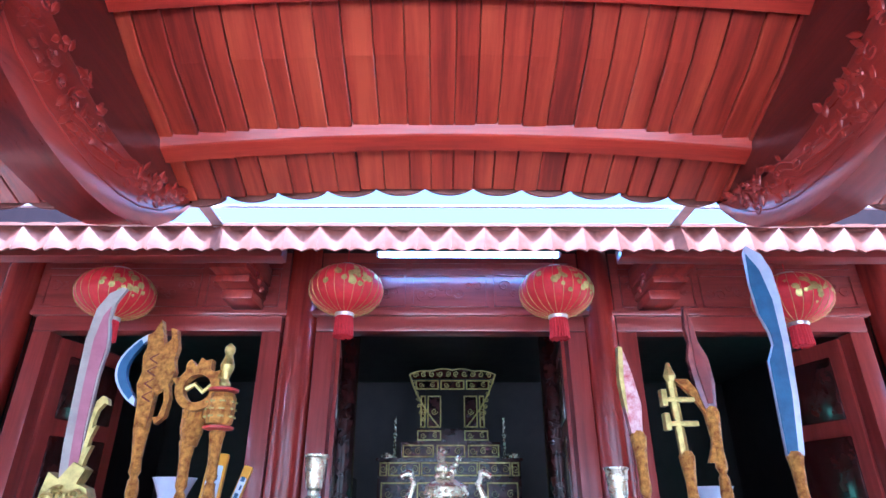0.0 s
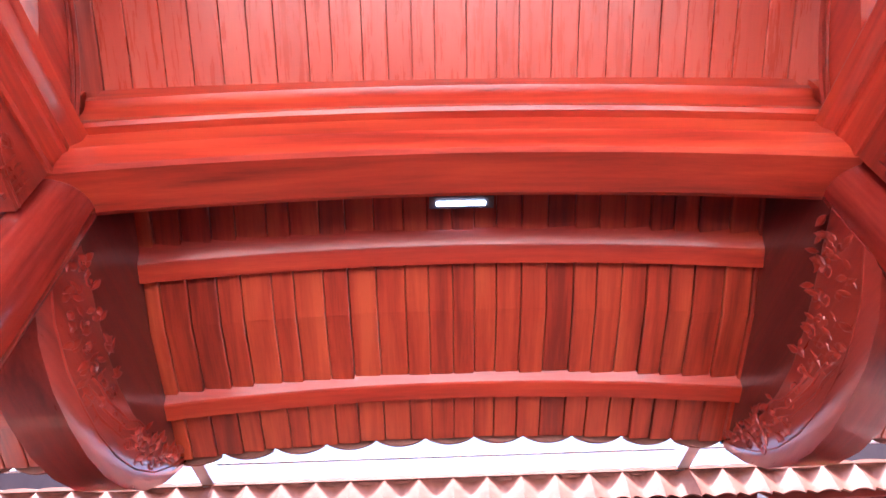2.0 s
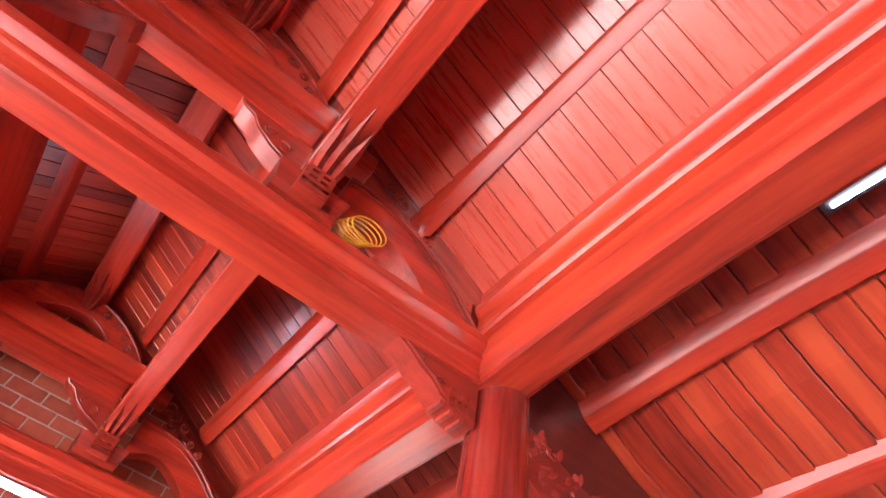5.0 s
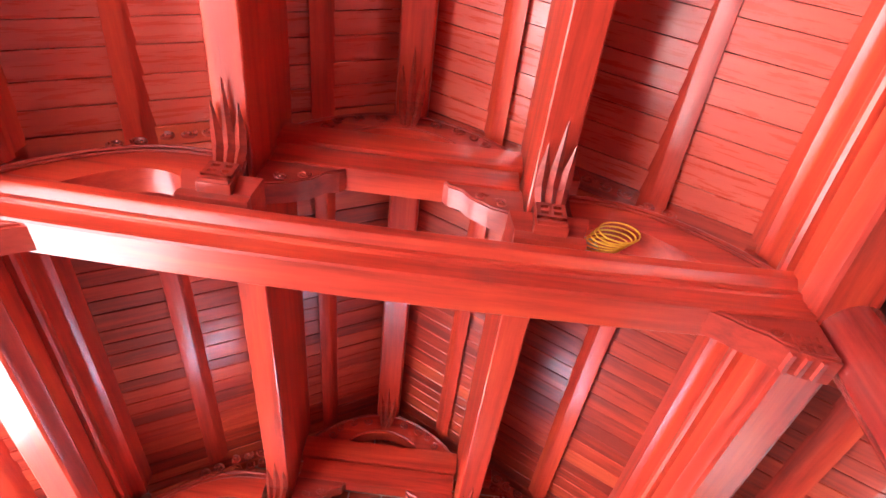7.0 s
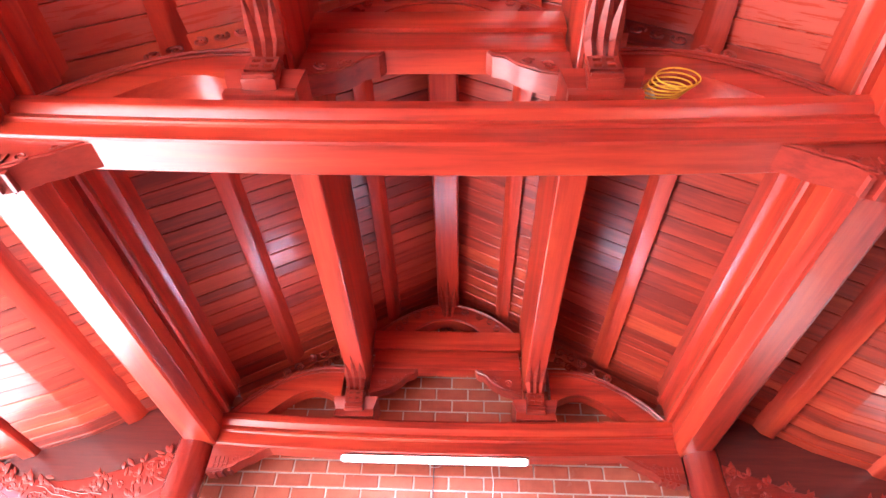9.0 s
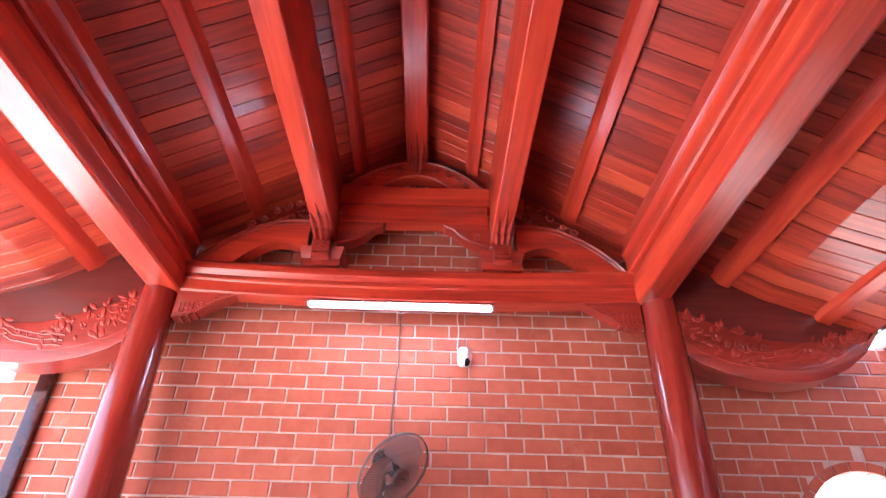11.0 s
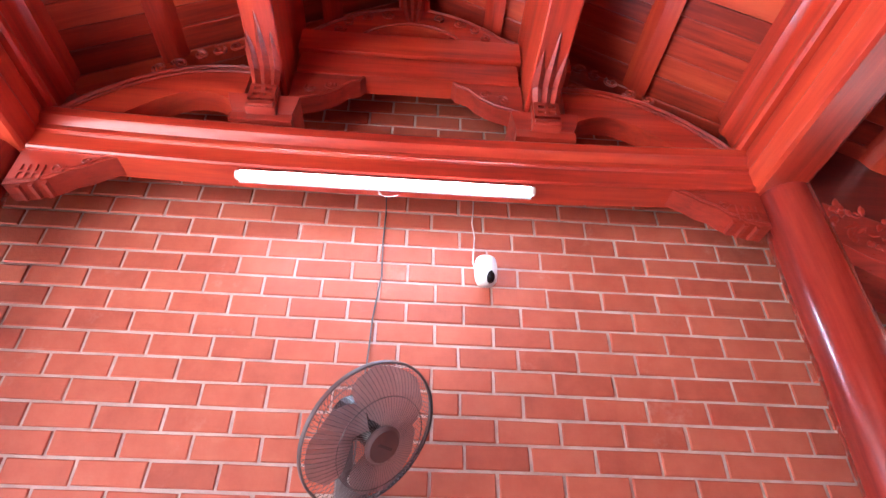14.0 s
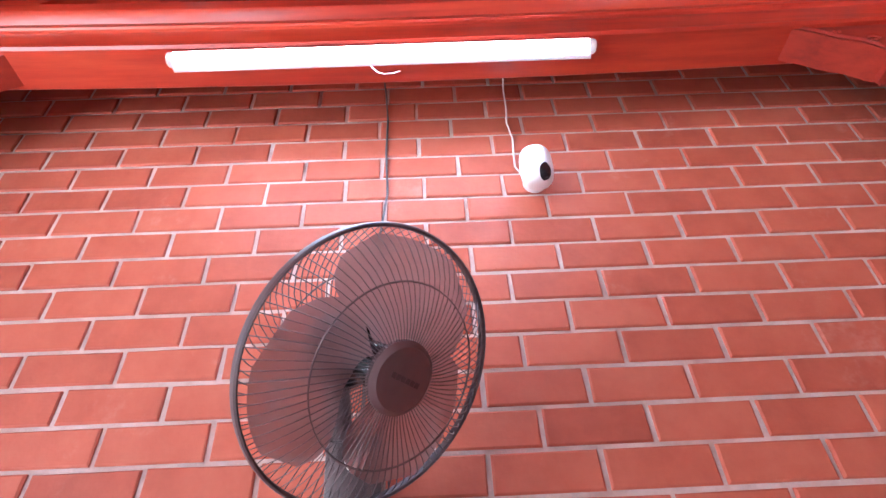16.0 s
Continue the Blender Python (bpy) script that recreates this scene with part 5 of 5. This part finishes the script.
for s in (1, -1):
    bm = bmesh.new()
    rod(bm, [(CX + s * 0.080, CY, TT + 0.33), (CX + s * 0.100, CY, TT + 0.365), (CX + s * 0.092, CY, TT + 0.40), (CX + s * 0.080, CY, TT + 0.425), (CX + s * 0.085, CY, TT + 0.445), (CX + s * 0.10, CY, TT + 0.450), (CX + s * 0.112, CY, TT + 0.442)], 0.009, 10, 0.9)
    bmesh.ops.create_icosphere(bm, subdivisions=2, radius=0.012, matrix=pose(CX + s * 0.094, CY, TT + 0.450) @ Matrix.Diagonal((1.3, 0.8, 0.9, 1)))
    part("handle", bm, BRASS, c, "upright scrolled handle")

for ob in set(bpy.data.objects) - before_altar:
    if ob.parent is None:
        ob.location.x += 0.032

# ---- shrine in the rear hall ----
sh = thing("shrine", "gilded black lacquer shrine on a tall stepped altar", "shrine")
SY = 6.95


def gilded_panel(x0, x1, z0, z1, y, parent, name="panel", w=0.014):
    bm = bmesh.new()
    box(bm, x0, y, z0, x1, y + 0.03, z1)
    p = part(name, bm, LACQUER, parent)
    bm = bmesh.new()
    for a in (box, ):
        a(bm, x0, y - 0.012, z0, x1, y, z0 + w)
        a(bm, x0, y - 0.012, z1 - w, x1, y, z1)
        a(bm, x0, y - 0.012, z0, x0 + w, y, z1)
        a(bm, x1 - w, y - 0.012, z0, x1, y, z1)
    n = max(1, int((x1 - x0) / 0.11))
    for k in range(n):
        u = x0 + (x1 - x0) * (k + 0.5) / n
        relief(bm, spiral(u, (z0 + z1) / 2, min(0.04, (z1 - z0) * 0.3), 1.5, k, 1 if k % 2 else -1, 12), Matrix.Translation((0, y - 0.006, 0)) @ XZ, 0.006, 4)
    part("gilding", bm, GILT, p, "gold border and scrolls", smooth=0)


bm = bmesh.new()
box(bm, 0.64, SY + 0.03, 0, 2.13, SY + 0.9, 2.05)
box(bm, 0.62, SY - 0.02, 2.05, 2.15, SY + 0.9, 2.075)
box(bm, 0.86, SY + 0.25, 2.075, 1.95, SY + 0.9, 2.26)
box(bm, 1.02, SY + 0.4, 2.26, 1.84, SY + 0.9, 2.42)
part("altar_body", bm, LACQUER, sh, smooth=0)
for a, b in ((0.66, 0.74), (0.75, 1.08), (1.09, 1.68), (1.69, 2.02), (2.03, 2.11)):
    gilded_panel(a, b, 1.90, 2.035, SY, sh)
for a, b in ((0.68, 1.0), (1.05, 1.72), (1.77, 2.09)):
    gilded_panel(a, b, 1.62, 1.84, SY, sh)
for a, b in ((0.88, 1.22), (1.25, 1.56), (1.59, 1.93)):
    gilded_panel(a, b, 2.10, 2.23, SY + 0.22, sh)
for a, b in ((1.03, 1.30), (1.56, 1.83)):
    gilded_panel(a, b, 2.29, 2.40, SY + 0.37, sh)
for a, b in ((1.06, 1.12), (1.14, 1.30), (1.56, 1.72), (1.74, 1.80)):
    gilded_panel(a, b, 2.44, 2.80, SY + 0.45, sh)
for a, b in ((1.0, 1.27), (1.29, 1.57), (1.59, 1.86)):
    gilded_panel(a, b, 2.86, 2.97, SY + 0.40, sh)
N = 22
top = [(0.93 + 1.0 * k / N, 3.03 + 0.05 * math.sin(math.pi * k / N) + 0.022 * abs(math.sin(4 * math.pi * k / N))) for k in range(N + 1)]
bm = bmesh.new()
slab(bm, top + [(1.88, 2.985), (0.98, 2.985)], 0.05, Matrix.Translation((0, SY + 0.4, 0)) @ XZ)
part("crest", bm, LACQUER, sh)
bm = bmesh.new()
relief(bm, top, Matrix.Translation((0, SY + 0.37, 0)) @ XZ, 0.010)
for k in range(10):
    relief(bm, spiral(1.0 + 0.095 * k, 3.02 + 0.02 * math.sin(math.pi * k / 9), 0.034, 1.4, k, 1 if k < 5 else -1, 12), Matrix.Translation((0, SY + 0.37, 0)) @ XZ, 0.008, 4)
for s in (1, -1):
    relief(bm, [(1.43 + s * (0.50 - 0.02 * k - 0.006 * k * k / 2), 3.03 - 0.075 * k) for k in range(9)], Matrix.Translation((0, SY + 0.37, 0)) @ XZ, 0.012)
    for k in range(7):
        relief(bm, spiral(1.43 + s * (0.45 - 0.018 * k), 2.95 - 0.07 * k, 0.026, 1.4, k, s, 10), Matrix.Translation((0, SY + 0.38, 0)) @ XZ, 0.006, 4)
part("crest_gilding", bm, GILT, sh, "gold carved crest and side wings")
for x in (0.80, 1.98):
    cs = thing("altar_candlestick", "slim dark candlestick on the shrine's altar", "candlestick", group="shrine candlesticks")
    bm = bmesh.new()
    lathe(bm, [(0.04, 2.076), (0.015, 2.11), (0.012, 2.3), (0.03, 2.32), (0.012, 2.34), (0.012, 2.50)], 14, pose(x, SY + 0.12, 0))
    part("stem", bm, BRASS, cs)
for x in (0.72, 2.06):
    bm = bmesh.new()
    for k in range(7):
        a = math.pi * (k + 0.5) / 7
        rod(bm, [(x, SY + 0.1, 2.076), (x - 0.07 * math.cos(a), SY + 0.1, 2.09 + 0.05 * math.sin(a))], 0.008, 5)
    tagged(part("offering_ornament", bm, BRASS), "small spread brass ornament on the altar", "ornament", group="altar ornaments")
for x, s in ((0.30, 1), (2.52, -1)):
    t = thing("side_table", "small black lacquer side altar with gold edges", "table", group="side altars")
    bm = bmesh.new()
    box(bm, x - 0.16, SY - 0.55, 0, x + 0.16, SY - 0.2, 1.86)
    part("table_body", bm, LACQUER, t, smooth=0)
    gilded_panel(x - 0.15, x + 0.15, 1.70, 1.84, SY - 0.575, t)
    gilded_panel(x - 0.15, x + 0.15, 1.5, 1.67, SY - 0.575, t)
for x in (0.42, 2.33):
    bm = bmesh.new()
    lathe(bm, [(0.10, 0), (0.105, 1.5), (0.095, 3.2)], 28, pose(x, 6.0, 0))
    tagged(part("rear_inner_column", bm, LACQUER), "dark lacquered column inside the rear hall", "column", group="rear inner columns")
# pierced round windows in the rear hall's side walls
for x, s in ((-2.39, 1), (5.19, -1)):
    w = thing("pierced_window", "round pierced window with glowing slots", "window", group="pierced windows", kind="structure")
    for r in range(7):
        zz = 1.62 + 0.09 * r
        half = math.sqrt(max(0.01, 0.35 ** 2 - (zz - 1.9) ** 2))
        n = 3 if r % 2 else 2
        for k in range(n):
            y0 = 6.2 - half + 2 * half * k / n + 0.03
            bm = bmesh.new()
            box(bm, x - 0.004, y0, zz, x + 0.004, y0 + 2 * half / n - 0.06, zz + 0.045, 0.002)
            part("pane", bm, PANE, w)

# ---- lamp on the boards outside the main purlin ----
lx, ly, lz = 1.383, 1.86, 3.35
t = thing("batten_lamp", "small lit bar lamp on a dark plate under the boards", "lamp")
bm = bmesh.new()
box(bm, lx - 0.128, ly - 0.03, lz - 0.004, lx + 0.128, ly + 0.03, lz + 0.004, 0.002)
part("plate", bm, GREY, t, "dark metal plate")
bm = bmesh.new()
box(bm, lx - 0.1, ly - 0.009, lz - 0.013, lx + 0.095, ly + 0.009, lz - 0.0045, 0.004)
part("light_bar", bm, BAR, t, "lit white bar")
for s in (1, -1):
    bm = bmesh.new()
    rod(bm, [(lx + s * 0.075, ly, lz + 0.003), (lx + s * 0.075, ly, roof_z(ly) + camber(lx) - 0.002)], 0.006, 8)
    lathe(bm, [(0.012, 0), (0.012, 0.012), (0.007, 0.016)], 10, pose(lx + s * 0.075, ly, lz + 0.003))
    part("bolt", bm, SILVER, t)

# ---- box with a coil of yellow cable on the inner truss ----
t = thing("cable_box", "grey junction box resting on the tie beam", "junction box")
bm = bmesh.new()
box(bm, XA - 0.05, 0.70, 3.285, XA + 0.045, 0.80, 3.40, 0.006)
part("box_body", bm, METAL, t)
t = thing("cable_coil", "loose coil of yellow cable beside a grey box", "cable")
for k in range(6):
    bm = bmesh.new()
    pts = []
    for i in range(25):
        a = 2 * math.pi * i / 24
        pts.append((XA + 0.06 + 0.012 * k, 0.80 + 0.012 * k + 0.075 * math.cos(a), 3.292 + 0.03 + 0.004 * k + 0.062 * math.sin(a) * (0.5 + 0.1 * k)))
    pts = [(x, y, max(z, 3.275)) for x, y, z in pts]
    rod(bm, pts, 0.003, 6)
    part("loop", bm, YELLOW, t)

# ---- wall fan ----
fan = thing("wall_fan", "grey wall fan with wire guard and smoky blades", "fan")
FC = Vector((-2.296, -0.031, 1.970))
FN = Vector((math.cos(radians(-38)) * math.cos(radians(50)), math.cos(radians(-38)) * math.sin(radians(50)), math.sin(radians(-38))))
fu = Vector((0, 0, 1)).cross(FN).normalized()
fv = FN.cross(fu)
FM = Matrix(((fu.x, fv.x, FN.x, FC.x), (fu.y, fv.y, FN.y, FC.y), (fu.z, fv.z, FN.z, FC.z), (0, 0, 0, 1))) @ Matrix.Scale(1.05, 4)
FR = 0.21
bm = bmesh.new()
N, K = 72, 8
loft(bm, [[FM @ Vector(((FR + 0.004 * math.cos(2 * math.pi * k / K)) * math.cos(2 * math.pi * i / N), (FR + 0.004 * math.cos(2 * math.pi * k / K)) * math.sin(2 * math.pi * i / N), 0.009 * math.sin(2 * math.pi * k / K))) for k in range(K)] for i in range(N)], closed=True)
part("rim", bm, GREY, fan, "dark grey rim band")


def guard(depth, twist, inner, n, name, label):
    bm = bmesh.new()
    for i in range(n):
        a = 2 * math.pi * i / n
        pts = []
        for k in range(7):
            q = k / 6
            r = inner + (FR - inner) * q
            z = depth * (1 - q ** 3.2)
            b = a + twist * q
            pts.append(FM @ Vector((r * math.cos(b), r * math.sin(b), z)))
        rod(bm, pts, 0.00095, 4)
    for r in (0.135, ):
        q = (r - inner) / (FR - inner)
        ring = [FM @ Vector((r * math.cos(2 * math.pi * i / 48), r * math.sin(2 * math.pi * i / 48), depth * (1 - q ** 3.2))) for i in range(49)]
        rod(bm, ring, 0.0016, 4)
    return tagged(part(name, bm, GREY, fan, label), kind="stuff")


guard(0.062, 0.25, 0.046, 84, "front_guard", "dark wire front guard")
guard(-0.062, -0.6, 0.05, 84, "back_guard", "dark wire back guard")
bm = bmesh.new()
lathe(bm, [(0.0, 0.074), (0.02, 0.0735), (0.046, 0.071), (0.054, 0.064), (0.054, 0.056), (0.0, 0.056)], 32, FM, cap=False)
hub = part("guard_badge", bm, BADGE, fan, "round grey badge")
bm = bmesh.new()
for k in range(6):
    box(bm, -0.026 + 0.009 * k, -0.004, 0.0735, -0.019 + 0.009 * k, 0.004, 0.0748, 0, FM)
part("badge_mark", bm, GREY, hub, smooth=0)
for k in range(3):
    bm = bmesh.new()
    a0 = 2 * math.pi * k / 3 + 1.3
    rows = []
    for i in range(9):
        q = i / 8
        r = 0.03 + 0.165 * q
        half = (0.22 + 0.84 * math.sin(math.pi * (0.12 + 0.80 * q)) ** 0.8) * (1.0 if q < 0.95 else 0.7)
        row = []
        for j in range(7):
            s = j / 6 * 2 - 1
            b = a0 + 0.45 * q + half * s
            row.append(Vector((r * math.cos(b), r * math.sin(b), 0.020 * -s * (1 - 0.3 * q))))
        rows.append(row)
    f = [[bm.verts.new(FM @ (p + Vector((0, 0, 0.001)))) for p in r] for r in rows]
    g = [[bm.verts.new(FM @ (p - Vector((0, 0, 0.001)))) for p in r] for r in rows]
    for q in (f, g):
        for i in range(8):
            for j in range(6):
                bm.faces.new((q[i][j], q[i][j + 1], q[i + 1][j + 1], q[i + 1][j]))
    part("blade", bm, BLADE, fan, "smoky translucent blade", smooth=60)
bm = bmesh.new()
lathe(bm, [(0.0, 0.03), (0.026, 0.028), (0.034, 0.015), (0.034, -0.03), (0.028, -0.055), (0.045, -0.065), (0.06, -0.075), (0.06, -0.12), (0.045, -0.14), (0.0, -0.145)], 24, FM, cap=False)
part("motor", bm, BLACK, fan, "black motor housing")
bm = bmesh.new()
box(bm, WALL_X + 0.004, -0.155, 1.73, WALL_X + 0.05, -0.055, 1.93, 0.012)
part("wall_plate", bm, GREY, fan)
bm = bmesh.new()
pm = FM @ Vector((0, 0, -0.13))
rod(bm, [(WALL_X + 0.03, -0.105, 1.80), (WALL_X + 0.14, -0.10, 1.83), (WALL_X + 0.26, -0.105, 1.93), (pm.x, pm.y, pm.z)], 0.022, 12)
part("arm", bm, GREY, fan)
bm = bmesh.new()
cm = pose(-2.50, -0.084, 1.848, 0, 14, 0)
box(bm, -0.03, -0.05, -0.12, 0.03, 0.05, 0.09, 0.016, cm)
cb = part("control_box", bm, GREY, fan, "grey control box")
bm = bmesh.new()
lathe(bm, [(0.021, 0), (0.021, 0.012), (0.018, 0.016), (0.0, 0.016)], 24, cm @ pose(0.03, 0.008, 0.045, 0, 90, 0))
kn = part("knob", bm, SILVER, cb, "round pale knob")
bm = bmesh.new()
box(bm, 0.044, 0.005, 0.032, 0.049, 0.011, 0.058, 0.002, cm)
part("knob_grip", bm, WHITE, kn)
bm = bmesh.new()
rod(bm, [(-2.53, -0.06, 1.76), (-2.53, -0.062, 1.50), (-2.529, -0.057, 1.35)], 0.002, 5)
rod(bm, [(-2.53, -0.108, 1.76), (-2.531, -0.107, 1.42)], 0.002, 5)
part("pull_cords", bm, SILVER, fan)

# ---- cables on the wall ----
bm = bmesh.new()
rod(bm, [(-2.50, -0.085, 3.20), (-2.60, -0.082, 3.25), (-2.676, -0.079, 3.25), (-2.678, -0.07, 3.10), (-2.678, -0.072, 2.93), (-2.678, -0.064, 2.75), (-2.678, -0.085, 2.55), (-2.677, -0.088, 2.41), (-2.672, -0.10, 2.15), (-2.655, -0.10, 1.90)], 0.0035, 6)
tagged(part("fan_cable", bm, CABLE), "thin grey cable hanging down the brick wall", "cable")
bm = bmesh.new()
rod(bm, [(-2.60, 0.325, 3.26), (-2.67, 0.33, 3.24), (-2.678, 0.329, 3.14), (-2.678, 0.322, 3.06), (-2.678, 0.332, 2.98), (-2.677, 0.326, 2.90), (-2.672, 0.322, 2.84), (-2.655, 0.335, 2.78)], 0.003, 6)
tagged(part("camera_cable", bm, WHITE), "thin white cable down the brick wall", "cable")
bm = bmesh.new()
rod(bm, [(-2.40, -0.095, 2.985), (-2.41, -0.075, 2.965), (-2.42, -0.055, 2.968), (-2.42, -0.03, 2.972), (-2.42, -0.01, 2.982)], 0.0016, 6)
tagged(part("lamp_lead", bm, WHITE), "short pale lead under the tube lamp", "cable")

# ---- security camera ----
sc = thing("wall_camera", "white domed wall camera with a black lens window", "camera")
bm = bmesh.new()
lathe(bm, [(0.030, 0.0), (0.034, 0.006), (0.032, 0.03), (0.022, 0.045)], 24, pose(WALL_X + 0.003, 0.370, 2.762, 0, 90, 0))
part("wall_mount", bm, WHITE, sc, "round white wall mount")


def shell(u, v, grow=1.0):
    """A rounded upright capsule: u turns about its axis, v runs from foot to crown."""
    w = abs(math.cos(v)) ** 0.42
    return Vector((0.040 * grow * w * math.cos(u), 0.044 * grow * w * math.sin(u), 0.060 * grow * math.copysign(abs(math.sin(v)) ** 0.8, math.sin(v))))


hc = pose(-2.60, 0.366, 2.752, 0, 10, 0) @ Matrix.Scale(1.08, 4)
bm = bmesh.new()
loft(bm, [[hc @ shell(2 * math.pi * k / 28, math.pi * (-0.49 + 0.98 * i / 16)) for k in range(28)] for i in range(17)])
ball = part("housing", bm, WHITE, sc, "white rounded plastic housing", smooth=70)
bm = bmesh.new()
rowsv = []
for i in range(11):
    q = i / 10 * 2 - 1
    half = 0.42 * math.sqrt(max(0.03, 1 - abs(q) ** 2.6))
    rowsv.append([bm.verts.new(hc @ shell(0.40 + half * (j / 6 * 2 - 1), -0.72 + 0.58 * q, 1.022)) for j in range(7)])
for i in range(10):
    for j in range(6):
        bm.faces.new((rowsv[i][j], rowsv[i][j + 1], rowsv[i + 1][j + 1], rowsv[i + 1][j]))
part("lens_window", bm, BLACK, ball, "glossy black lens window", smooth=80)

# ---- outside the arched window ----
bm = bmesh.new()
box(bm, -3.30, 2.36, -0.35, -3.22, 2.52, 2.35, 0.006)
tagged(part("teal_post", bm, TEAL), "teal painted steel post outside the window", "post")
bm = bmesh.new()
box(bm, -9.0, -4, -0.35, -8.8, 14, 3.4)
tagged(part("wall_neighbour", bm, PLASTER), "pale plastered wall of a neighbouring house", "wall", kind="structure")
bm = bmesh.new()
loft(bm, [[(-8.9, -4, 2.05), (-8.9, 14, 2.05), (-8.9, 14, 2.15), (-8.9, -4, 2.15)], [(-5.2, -4, 1.72), (-5.2, 14, 1.72), (-5.2, 14, 1.78), (-5.2, -4, 1.78)]])
tagged(part("shed_roof", bm, METAL), "grey sheet roof of a low shed", "roof", kind="structure")
